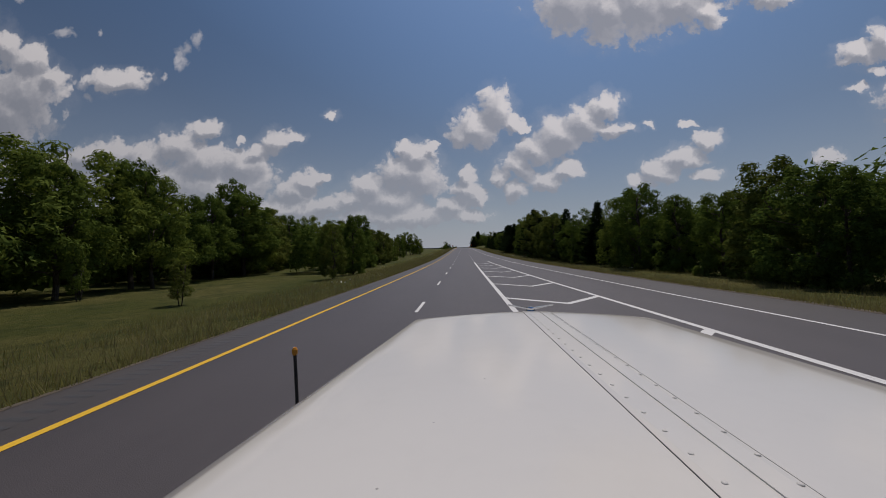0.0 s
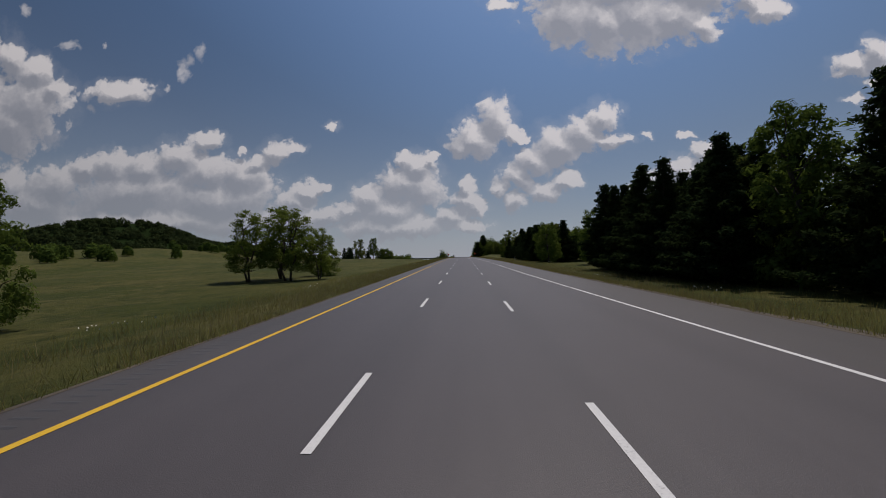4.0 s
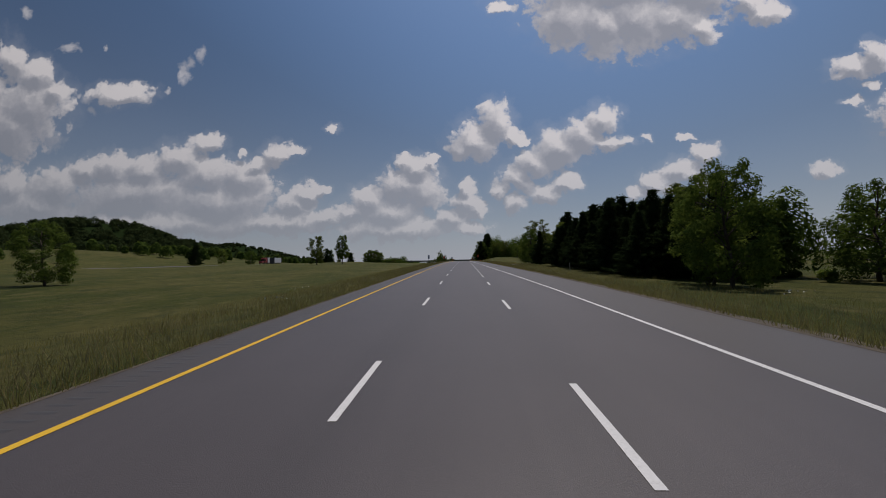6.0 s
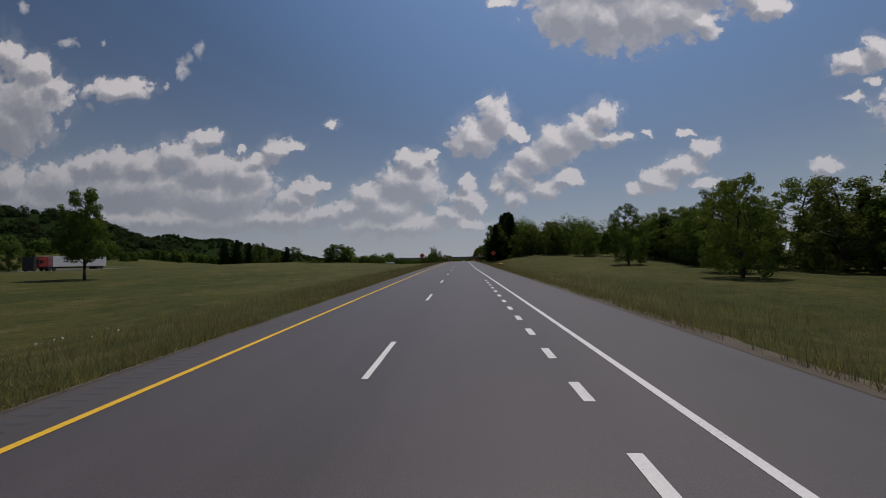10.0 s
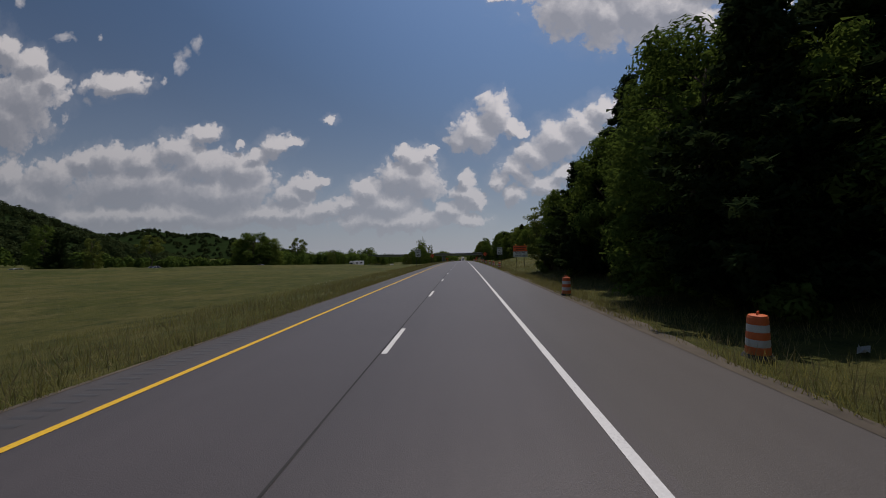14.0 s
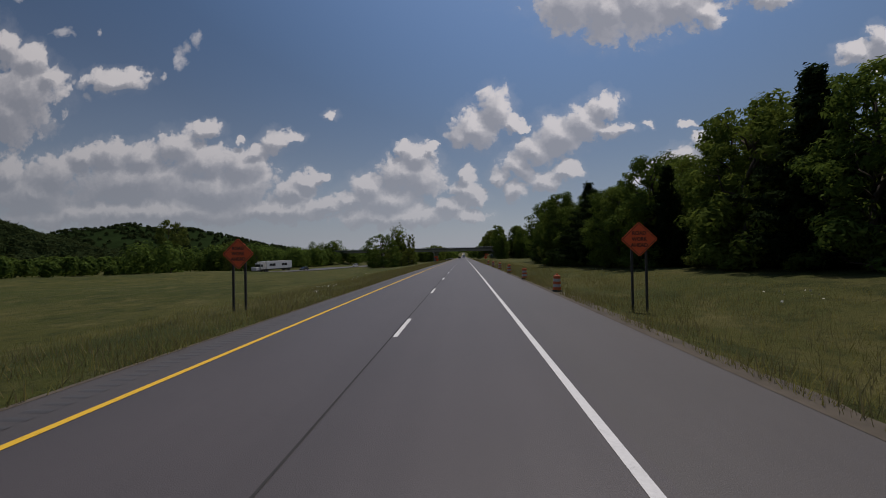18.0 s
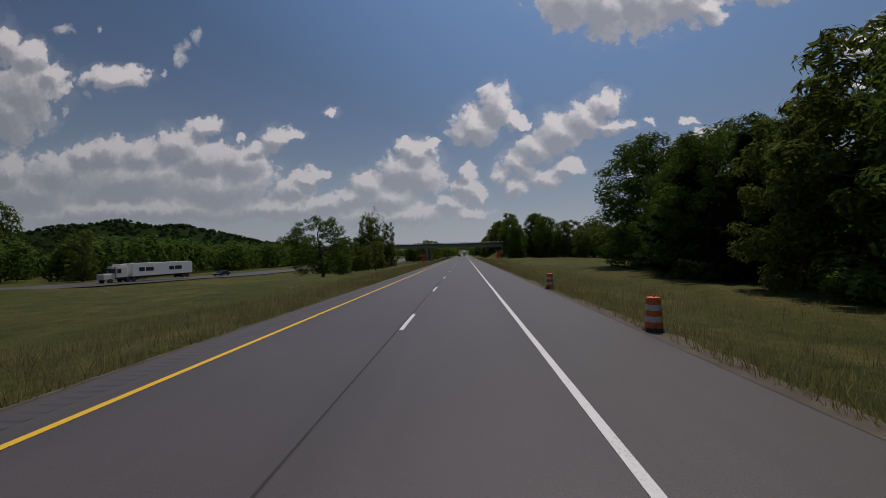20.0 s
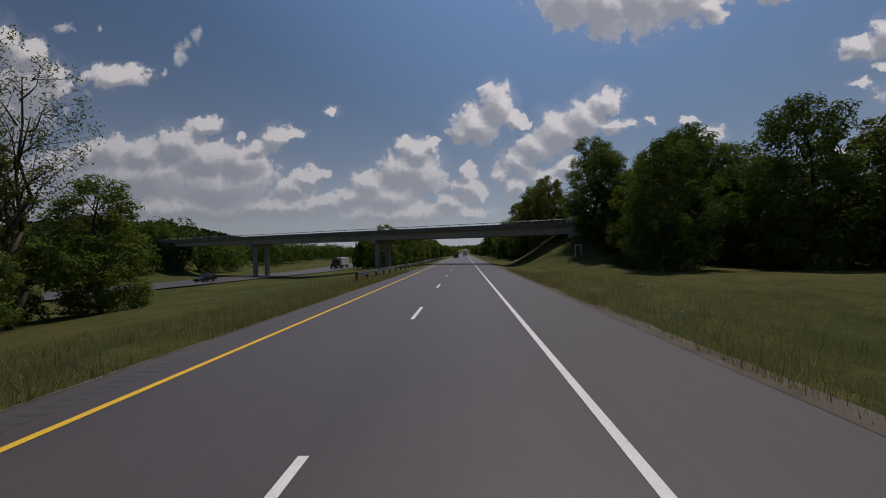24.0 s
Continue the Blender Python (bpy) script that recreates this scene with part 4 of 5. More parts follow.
# far woods and wooded hills: clumps of foliage
def far_wood(name, label, spots, quads, size, mat):
    """spots: x, y, ground height, tree height, crown radius."""
    pts, nor = [], []
    for x, y, z, h, r in spots:
        d = ball_points(quads)
        d[:, 2] = np.abs(d[:, 2]) * 1.6 - 0.72
        p = np.array([x, y, z + h * 0.42]) + d * np.array([r, r, h * 0.55]) * rng.uniform(0.6, 1.0, size=(quads, 1))
        p[:, 2] = np.maximum(p[:, 2], z)
        pts.append(p)
        nor.append(d + rng.normal(size=(quads, 3)) * 0.35 + np.array([0, 0, 0.2]))
    pts, nor = np.concatenate(pts), np.concatenate(nor)
    nor /= np.linalg.norm(nor, axis=1, keepdims=True)
    me = tri_mesh(name, leaf_tris(pts, nor, size), mat)
    return tagged(new(name, me), label, "woods", kind="stuff")


def belt(n, x0, x1, y0, y1, h0, h1):
    out = []
    for _ in range(n):
        x, y = plant_rng.uniform(x0, x1), plant_rng.uniform(y0, y1)
        h = plant_rng.uniform(h0, h1)
        out.append((x, y, land(x, y), h, h * plant_rng.uniform(0.32, 0.5)))
    return out


far_wood("far_woods", "trees standing behind the front row of the woods", back_row, 1000, 0.5, LEAF_SETS[0])
far_wood("far_woods", "dense green woods behind the roadside trees", belt(150, 38, 75, 0, 170, 10, 14) + belt(60, 42, 80, 190, 400, 9, 12) + belt(40, 26, 70, 430, 464, 12, 16)
         + belt(110, 40, 90, 560, 660, 13, 17) + belt(90, 62, 110, 660, 800, 13, 18), 760, 0.6, LEAF_SETS[0])
far_wood("far_woods", "green woods along the road in the distance", belt(90, 14, 24, 840, 1500, 8, 13) + belt(90, -26, -14, 850, 1500, 8, 12) + belt(140, 24, 60, 820, 1250, 12, 17) + belt(110, -34, -20, 840, 1250, 10, 14)
         + belt(160, 22, 60, 1250, 2600, 12, 18) + belt(120, -80, -24, 1250, 2600, 12, 18) + belt(150, -140, 110, 2500, 2950, 16, 24), 190, 2.1, LEAF_SETS[0])
far_wood("far_woods", "belt of mixed trees beyond the opposite carriageway", belt(160, -75, -40, 20, 130, 9, 12) + belt(150, -124, -92, 672, 850, 10, 15) + belt(80, -210, -150, 60, 330, 5, 9) + belt(240, -210, -150, 380, 800, 4, 8)
         + belt(130, -170, -125, 640, 790, 4, 8) + belt(160, -150, -85, 850, 1300, 10, 16), 300, 1.3, LEAF_SETS[0])


# hill ground in near-black green: the shade under the canopy put into its colour
SHADED_FOREST_FLOOR = worn("forest_canopy_shade", (0.02, 0.035, 0.012), 1.0, 0.0, 0.4, 0.02, dirty=0.0, spec=0.0)


def hill(name, label, cx, cy, rx, ry, h, n, quads, size):
    """A wooded hill: a dome of ground under a canopy."""
    def top(x, y):
        k = min(1.0, math.hypot((x - cx) / rx, (y - cy) / ry))
        wob = 1 + 0.22 * noise.noise(Vector((x * 0.006, y * 0.006, 5.0)))
        return h * wob * (math.cos(k * math.pi) * 0.5 + 0.5) + road_z(y) - 3
    verts, faces, m = [], [], 36
    for j in range(m + 1):
        for i in range(m + 1):
            x, y = cx + rx * (2 * i / m - 1), cy + ry * (2 * j / m - 1)
            verts.append((x, y, top(x, y)))
            if i and j:
                a = j * (m + 1) + i
                faces.append((a - m - 2, a - m - 1, a, a - 1))
    tagged(new("ground_hill", mesh_of("ground_hill", verts, faces, SHADED_FOREST_FLOOR, True)), label, "hill", kind="structure")
    out = []
    for _ in range(n):
        a, k = plant_rng.uniform(0, math.tau), plant_rng.uniform(0, 1) ** 0.5
        x, y = cx + rx * k * math.cos(a), cy + ry * k * math.sin(a)
        out.append((x, y, top(x, y), plant_rng.uniform(11, 17), plant_rng.uniform(6, 10)))
    far_wood(name, label, out, quads, size, FAR_CANOPY_SHADED)


hill("far_woods", "long wooded hill across the fields", -700, 900, 310, 430, 88, 2300, 110, 3.4)
hill("far_woods", "low wooded ridge on the horizon", -1500, 2300, 1000, 700, 150, 2200, 90, 5.0)
hill("far_woods", "low wooded rise beyond the bridge", 420, 1900, 330, 700, 40, 700, 55, 6.5)


# ======================= verge grass =======================
def blades(name, label, spots, mat, h0, h1):
    n = len(spots)
    p = np.array(spots)
    a = rng.uniform(0, math.tau, n)
    side = np.stack([np.cos(a), np.sin(a), np.zeros(n)], 1) * rng.uniform(0.004, 0.011, size=(n, 1))
    hh = rng.uniform(h0, h1, size=(n, 1))
    lean = np.concatenate([rng.normal(size=(n, 2)) * 0.3, np.ones((n, 1))], 1) * hh
    c = np.stack([p - side, p + side, p + lean], 1)
    return tagged(new(name, tri_mesh(name, c.reshape(-1, 3), mat)), label, "grass", kind="stuff")


def verge(n, side, d0, d1, y0=0, y1=770, power=1.6):
    out = []
    for _ in range(n):
        y = plant_rng.uniform(y0, y1)
        d = d0 + (d1 - d0) * plant_rng.random() ** power
        x = LEFT_EDGE - d if side < 0 else right_edge(y) + d
        if noise.noise(Vector((x * 0.35, y * 0.35, 9.0))) < -0.15 and plant_rng.random() < 0.75:
            continue
        out.append((x, y, land(x, y) - 0.04))
    return out


DRY = make_leaves("dry_seed_grass", (0.12, 0.105, 0.05), (0.25, 0.22, 0.12), (0.3, 0.27, 0.13))
blades("verge_grass", "tall unmown grass along the shoulder", verge(200000, -1, -0.05, 10, power=2.0), BLADES, 0.12, 0.4)
blades("verge_grass", "tall unmown grass along the paved shoulder", verge(200000, 1, 0.15, 10, power=1.9), BLADES, 0.12, 0.4)
blades("seed_grass", "pale dry seed heads in the verge", verge(100000, -1, 0.0, 6, power=1.8) + verge(100000, 1, 0.2, 7, power=1.7), DRY, 0.2, 0.55)
FLOWER = worn("white_flowers", (0.7, 0.7, 0.62), 0.8, 0.0, 0.1, 3.0, dirty=0.0)
spots_ = []
for _ in range(46):
    y, s = plant_rng.uniform(5, 760), plant_rng.choice((-1, 1))
    d = plant_rng.uniform(1.5, 9)
    for _k in range(14):
        yy = y + plant_rng.gauss(0, 0.8)
        x = LEFT_EDGE - d if s < 0 else right_edge(yy) + d
        x += plant_rng.gauss(0, 0.5)
        spots_.append((x, yy, land(x, yy) + plant_rng.uniform(0.2, 0.4)))
fp = np.array(spots_)
tagged(new("wild_flowers", quad_mesh("wild_flowers", leaf_quads(fp, ball_points(len(fp)), 0.09, 1.1), FLOWER)), "patches of small white wild flowers in the verge", "flowers", kind="stuff")

# ragged dirt and gravel where asphalt meets grass
DIRT = worn("verge_dirt", (0.11, 0.088, 0.064), 0.95, 0.0, 0.5, 1.2, dirt=(0.07, 0.07, 0.03), dirty=0.7)


def dirt_edge(name, side, width):
    verts, faces = [], []
    for i in range(1300):
        y = -20 + i * 0.65
        a = LEFT_EDGE + 0.1 if side < 0 else right_edge(y) - 0.1
        wv = width * (0.6 + 0.9 * abs(noise.noise(Vector((y * 0.5, side * 7.0, 0)))) + 0.5 * noise.noise(Vector((y * 0.06, side * 3.0, 4.0))))
        b = a + side * max(0.12, wv + 0.1)
        verts += [(a, y, road_z(y) + 0.002), (b, y, land(b, y) + 0.004)]
        if i:
            k = 2 * i
            faces.append((k - 2, k - 1, k + 1, k) if side > 0 else (k - 2, k, k + 1, k - 1))
    tagged(new(name, mesh_of(name, verts, faces, DIRT)), "ragged edge of brown dirt and gravel beside the asphalt", "verge", kind="structure")


dirt_edge("trim_dirt_edge_left", -1, 0.04)
dirt_edge("trim_dirt_edge_right", 1, 0.75)


# ======================= bridge =======================
BRIDGE_Y0 = 803.0
BRIDGE_ANGLE = math.degrees(math.atan(-0.47))
bridge = thing("road_bridge", "weathered concrete road bridge with a pipe railing", "bridge", (1.85, BRIDGE_Y0, road_z(BRIDGE_Y0)), BRIDGE_ANGLE)
# along the deck: local x; x = 21 is the near abutment, x = -118 the far one
SOFFIT, DECK_TOP = 5.35, 6.75


def deck_lift(x):
    return 0.012 * (x - 22) * 0.35


for x0, x1 in ((-118, -64), (-64, -21), (-21, 24)):
    for yy in (-3.35, 0.0, 3.35):
        bm = bmesh.new()
        box(bm, x0 + 0.02, x1 - 0.02, yy - 0.25, yy + 0.25, SOFFIT, DECK_TOP, 0.02)
        part("girder", bm, CONCRETE, bridge, "grey concrete girder")
bm = bmesh.new()
box(bm, -120, 30, -4.4, 4.4, DECK_TOP, DECK_TOP + 0.3)
part("deck", bm, CONCRETE, bridge)
for s in (-1, 1):
    bm = bmesh.new()
    box(bm, -120, 30, s * 4.4 - 0.15, s * 4.4 + 0.15, DECK_TOP - 0.05, DECK_TOP + 0.75, 0.02)
    part("parapet", bm, STAINED_CONCRETE, bridge, "dark stained concrete parapet")
    bm = bmesh.new()
    rod(bm, (-120, s * 4.4, DECK_TOP + 1.12), (30, s * 4.4, DECK_TOP + 1.12), 0.06)
    rail = part("railing", bm, GALVANISED, bridge, "silver pipe railing")
    for k in range(61):
        bm = bmesh.new()
        rod(bm, (-119 + k * 2.45, s * 4.4, DECK_TOP + 0.75), (-119 + k * 2.45, s * 4.4, DECK_TOP + 1.12), 0.05, sides=6)
        part("railing_post", bm, GALVANISED, rail)
for px in (-21.0, -64.0):
    for s in (-1.9, 1.9):
        bm = bmesh.new()
        wx = 1.85 + px * math.cos(radians(BRIDGE_ANGLE))
        wy = BRIDGE_Y0 + px * math.sin(radians(BRIDGE_ANGLE))
        foot = land(wx, wy) - road_z(BRIDGE_Y0) - 0.5
        box(bm, px - 0.55, px + 0.55, s - 0.45, s + 0.45, foot, SOFFIT - 0.6, 0.05)
        part("pier_column", bm, CONCRETE, bridge)
    bm = bmesh.new()
    box(bm, px - 0.6, px + 0.6, -3.7, 3.7, SOFFIT - 0.75, SOFFIT - 0.003, 0.04)
    part("pier_cap", bm, CONCRETE, bridge)
for ax in (22.0, -116.0):
    bm = bmesh.new()
    box(bm, ax - 0.2, ax + 3.0 if ax > 0 else ax + 0.8, -4.6, 4.6, 1.5, SOFFIT - 0.003, 0.03)
    part("abutment", bm, CONCRETE, bridge)

# guard rail in the median before the pier
rail = thing("guard_rail", "galvanised steel guard rail on short posts", "guard rail", (0, 0, 0))
bm = bmesh.new()
gy = [757 + 4 * k for k in range(33)]
prof = [(0.0, -0.155), (0.06, -0.1), (0.0, -0.03), (0.0, 0.03), (0.06, 0.1), (0.0, 0.155)]
rows_ = []
for y in gy:
    x = -8.1 + 0.6 * ease((y - 757) / 60)
    rows_.append([bm.verts.new((x + a, y, land(x, y) + 0.58 + b)) for a, b in prof])
for a, b in zip(rows_, rows_[1:]):
    for i in range(len(prof) - 1):
        bm.faces.new((a[i], a[i + 1], b[i + 1], b[i]))
bmesh.ops.solidify(bm, geom=bm.faces[:], thickness=0.012)
part("beam", bm, GALVANISED, rail)
for y in gy:
    x = -8.1 + 0.6 * ease((y - 757) / 60)
    bm = bmesh.new()
    box(bm, x - 0.26, x - 0.06, y - 0.08, y + 0.08, land(x, y) - 0.3, land(x, y) + 0.75, 0.01)
    part("post", bm, POST_STEEL, rail)


# ======================= signs =======================
def two_posts(ob, half, foot, top, r=0.045):
    for s in (-half, half):
        bm = bmesh.new()
        box(bm, s - r, s + r, 0.02, 0.02 + 2 * r, -0.3, top, 0.006)
        part("post", bm, POST_STEEL, ob)


FACE = pose(0, 0, 0, 90, 0, 0)


def diamond(parent, cz, side, lines, y=-0.02, x=0.0):
    d = side / math.sqrt(2)
    r = 0.05
    bm = bmesh.new()
    box(bm, -side / 2, side / 2, -side / 2, side / 2, -0.006, 0.006)
    vs = [e for e in bm.edges if abs((e.verts[0].co - e.verts[1].co).z) > 0.001]
    bmesh.ops.bevel(bm, geom=vs, offset=0.05, segments=3, affect="EDGES")
    bm.transform(Matrix.Translation((x, y, cz)) @ pose(0, 0, 0, 90) @ pose(0, 0, 0, 0, 0, 45))
    p = part("panel", bm, ORANGE_SHEET, parent, "orange diamond panel")
    # black border: a thin frame a little proud of the panel
    bm = bmesh.new()
    a, b = side / 2 - 0.045, side / 2 - 0.065
    for k in range(4):
        q = pose(0, 0, 0, 0, 0, 90 * k)
        vs = [bm.verts.new(q @ Vector(c)) for c in ((-a, a, 0.011), (a, a, 0.011), (b, b, 0.011), (-b, b, 0.011))]
        bm.faces.new(vs)
    bm.transform(Matrix.Translation((x, y, cz)) @ pose(0, 0, 0, 90) @ pose(0, 0, 0, 0, 0, 45))
    part("border", bm, BLACK_INK, p, "thin black border")
    n = len(lines)
    for i, (text, width) in enumerate(lines):
        letters("lettering", text, 0.22, BLACK_INK, p, Matrix.Translation((x, y - 0.012, cz + (n - 1) * 0.13 - i * 0.26)) @ FACE, width)
    return p


def work_sign(x, y, lines, turn, cz=2.6, side=1.08):
    z = land(x, y)
    cz = cz + road_z(y) - z
    ob = thing("road_work_sign", "orange diamond road work sign on two dark posts", "road sign", (x, y, z), turn)
    two_posts(ob, 0.29, 0, cz + 0.4)
    diamond(ob, cz, side, lines)
    return ob


ROADWORK_FAR = [("ROAD", 0.56), ("WORK", 0.62), ("1000FT", 0.74)]
ROADWORK_NEAR = [("ROAD", 0.56), ("WORK", 0.62), ("AHEAD", 0.7)]
work_sign(-9.5, 408, ROADWORK_FAR, 4, 2.35)
work_sign(9.9, 407.5, ROADWORK_FAR, -8, 2.75)
work_sign(-8.9, 559, ROADWORK_NEAR, 4, 2.45)
work_sign(9.5, 558, ROADWORK_NEAR, -6, 2.75)


def bars(parent, spots, mat, y):
    """Rows of writing too small to read, as plain bars."""
    for x0, x1, z0, z1 in spots:
        bm = bmesh.new()
        box(bm, x0, x1, y - 0.003, y, z0, z1)
        part("lettering", bm, mat, parent)


def panel(parent, w2, z0, z1, mat, y=-0.02, name="panel", label="", border=True, x=0.0):
    bm = bmesh.new()
    box(bm, x - w2, x + w2, y - 0.012, y, z0, z1, 0.004)
    p = part(name, bm, mat, parent, label)
    if border:
        bm = bmesh.new()
        t, e = 0.03, 0.025
        for c in ((x - w2 + e, x + w2 - e, z1 - e - t, z1 - e), (x - w2 + e, x + w2 - e, z0 + e, z0 + e + t),
                  (x - w2 + e, x - w2 + e + t, z0 + e + t, z1 - e - t), (x + w2 - e - t, x + w2 - e, z0 + e + t, z1 - e - t)):
            box(bm, c[0], c[1], y - 0.017, y - 0.0125, c[2], c[3])
        part("border", bm, BLACK_INK, p, "black border line")
    return p


def speed_sign(x, y, turn, cz):
    z = land(x, y)
    cz = cz + road_z(y) - z
    ob = thing("speed_limit_sign", "white speed limit sign with black figures on two posts", "road sign", (x, y, z), turn, "speed limit signs")
    two_posts(ob, 0.38, 0, cz + 0.6)
    p = panel(ob, 0.61, cz - 0.84, cz + 0.84, WHITE_SHEET)
    for text, size, dz, width in (("SPEED", 0.32, 0.52, 0.98), ("LIMIT", 0.32, 0.1, 0.8), ("60", 0.66, -0.42, 0.74)):
        letters("lettering", text, size, BLACK_INK, p, Matrix.Translation((0, -0.036, cz + dz)) @ FACE, width)
    return ob


speed_sign(-8.2, 508.5, 4, 2.85)
speed_sign(10.2, 510.8, -6, 3.03)


def fine_sign(x, y, turn):
    z = land(x, y)
    c = road_z(y) - z
    ob = thing("work_zone_sign", "orange and white work zone sign warning of fines", "road sign", (x, y, z), turn)
    two_posts(ob, 0.62, 0, c + 3.3)
    p = panel(ob, 1.2, c + 2.63, c + 3.6, ORANGE_SHEET, label="orange upper panel")
    bars(p, [(-1.0 + 0.245 * k, -0.83 + 0.245 * k, c + 3.2, c + 3.36) for k in range(8)] + [(-0.72 + 0.245 * k, -0.55 + 0.245 * k, c + 2.83, c + 2.99) for k in range(6)], BLACK_INK, -0.0325)
    p = panel(ob, 1.2, c + 1.7, c + 2.62, WHITE_SHEET, label="white lower panel")
    letters("lettering", "REDUCE  SPEED", 0.27, BLACK_INK, p, Matrix.Translation((0, -0.036, c + 2.36)) @ FACE, 1.7)
    letters("lettering", "$500 FINE MAX", 0.27, BLACK_INK, p, Matrix.Translation((0, -0.036, c + 1.95)) @ FACE, 1.85)
    for s in (-0.75, 0.75):
        bm = bmesh.new()
        turned(bm, [(0.09, 0), (0.12, 0.06), (0.12, 0.2), (0.07, 0.25)], 10, (s, 0.05, c + 3.6))
        part("beacon", bm, AMBER, ob, "amber warning lamp")
    return ob


fine_sign(11.5, 487.5, -6)


def oil_sign(x, y, turn, flip, drop):
    z = land(x, y)
    c = road_z(y) - z - drop
    ob = thing("fresh_oil_sign", "orange diamond and plaque warning of fresh oil", "road sign", (x, y, z), turn)
    for s, top in ((-0.05 * flip, 2.4), (1.0 * flip, 3.2)):
        bm = bmesh.new()
        box(bm, s - 0.04, s + 0.04, 0.02, 0.1, -0.3, c + top, 0.005)
        part("post", bm, POST_STEEL, ob)
    bm = bmesh.new()
    p = panel(ob, 0.8, c + 2.55, c + 3.3, ORANGE_SHEET, label="orange plaque", border=False, x=0.42 * flip)
    bm.free()
    bars(p, [(0.42 * flip - 0.62 + 0.13 * k, 0.42 * flip - 0.53 + 0.13 * k, c + 3.0, c + 3.17) for k in (0, 1, 2, 3, 5, 6, 7, 8)]
         + [(0.42 * flip - 0.62 + 0.13 * k, 0.42 * flip - 0.53 + 0.13 * k, c + 2.68, c + 2.85) for k in (0, 1, 2, 3, 5, 7, 8, 9)], BLACK_INK, -0.0325)
    diamond(ob, c + 1.72, 1.07, [("FRESH", 0.72), ("OIL", 0.4)], -0.06)
    return ob


oil_sign(-9.5, 710, 4, -1, 1.05)
oil_sign(11.5, 713.8, -6, 1, 0.42)


def billboard(x, y, turn):
    z = land(x, y)
    ob = thing("billboard", "white roadside board offering industrial property", "billboard", (x, y, z), turn)
    c = road_z(y) - z
    two_posts(ob, 1.5, 0, c + 9.5, 0.1)
    p = panel(ob, 2.1, c + 5.4, c + 10.2, WHITE_SHEET, border=False)
    panel(p, 2.1, c + 9.9, c + 10.2, worn("blue_strip", (0.1, 0.2, 0.4), 0.5), -0.034, "strip", "blue top strip", False)
    for text, dz, wd in (("Industrial", 9.3, 3.2), ("Property", 8.55, 2.8)):
        letters("lettering", text, 0.85, worn("blue_ink", (0.04, 0.09, 0.2), 0.5), p, Matrix.Translation((0, -0.036, c + dz)) @ FACE, wd)
    bars(p, [(-1.3, -0.2, c + 7.7, c + 7.85), (0.0, 1.2, c + 7.7, c + 7.85), (-1.6, -0.3, c + 6.6, c + 7.15), (-0.1, 1.6, c + 6.7, c + 7.0), (-0.9, 1.7, c + 5.75, c + 6.25)], BLACK_INK, -0.0325)
    return ob


billboard(55, 534, -22)

# small blue service sign on one post in the median
z_ = land(-9.1, 303)
mark = thing("reference_sign", "small blue marker sign on a thin post", "road sign", (-9.1, 303, z_), 4)
bm = bmesh.new()
box(bm, -0.03, 0.03, 0.02, 0.08, -0.3, 2.7, 0.005)
part("post", bm, POST_STEEL, mark)
bm = bmesh.new()
box(bm, -0.25, 0.25, 0.0, 0.015, 1.65, 2.75, 0.006)
p_ = part("panel", bm, worn("blue_sign_sheeting", (0.03, 0.09, 0.3), 0.5), mark)
bars(p_, [(-0.17, 0.17, 2.42, 2.6), (-0.12, 0.12, 2.1, 2.3), (-0.15, 0.15, 1.8, 1.98)], WHITE_SHEET, -0.002)


def delineator(x, y):
    ob = thing("delineator_post", "thin white roadside marker post standing in the verge", "marker post", (x, y, land(x, y)))
    bm = bmesh.new()
    box(bm, -0.035, 0.035, -0.012, 0.012, -0.25, 1.15, 0.005)
    part("post", bm, WHITE_SHEET, ob)
    bm = bmesh.new()
    turned(bm, [(0.03, 0.0), (0.034, 0.004), (0.03, 0.008)], 12)
    bm.transform(Matrix.Translation((0, -0.012, 1.05)) @ pose(0, 0, 0, 90))
    part("reflector", bm, AMBER, ob, "small round amber reflector")


delineator(16.8, 237.0)


def abutment_marker(x, y, turn):
    """A dark plate in a pale frame before the bridge's abutment."""
    z = land(x, y)
    ob = thing("bridge_marker", "dark marker plate in a pale frame beside the bridge", "road sign", (x, y, z), turn)
    for s_ in (-0.42, 0.42):
        bm = bmesh.new()
        box(bm, s_ - 0.05, s_ + 0.05, -0.03, 0.03, -0.3, 1.7, 0.008)
        part("post", bm, WHITE_SHEET, ob, "pale frame post")
    bm = bmesh.new()
    box(bm, -0.37, 0.37, -0.04, 0.04, 1.58, 1.7, 0.008)
    part("crossbar", bm, WHITE_SHEET, ob, "pale frame bar")
    bm = bmesh.new()
    box(bm, -0.368, 0.368, -0.012, 0.012, 0.4, 1.577, 0.006)
    part("panel", bm, DARK_PAINT, ob, "plain dark plate")


abutment_marker(18.7, 780.5, -8)


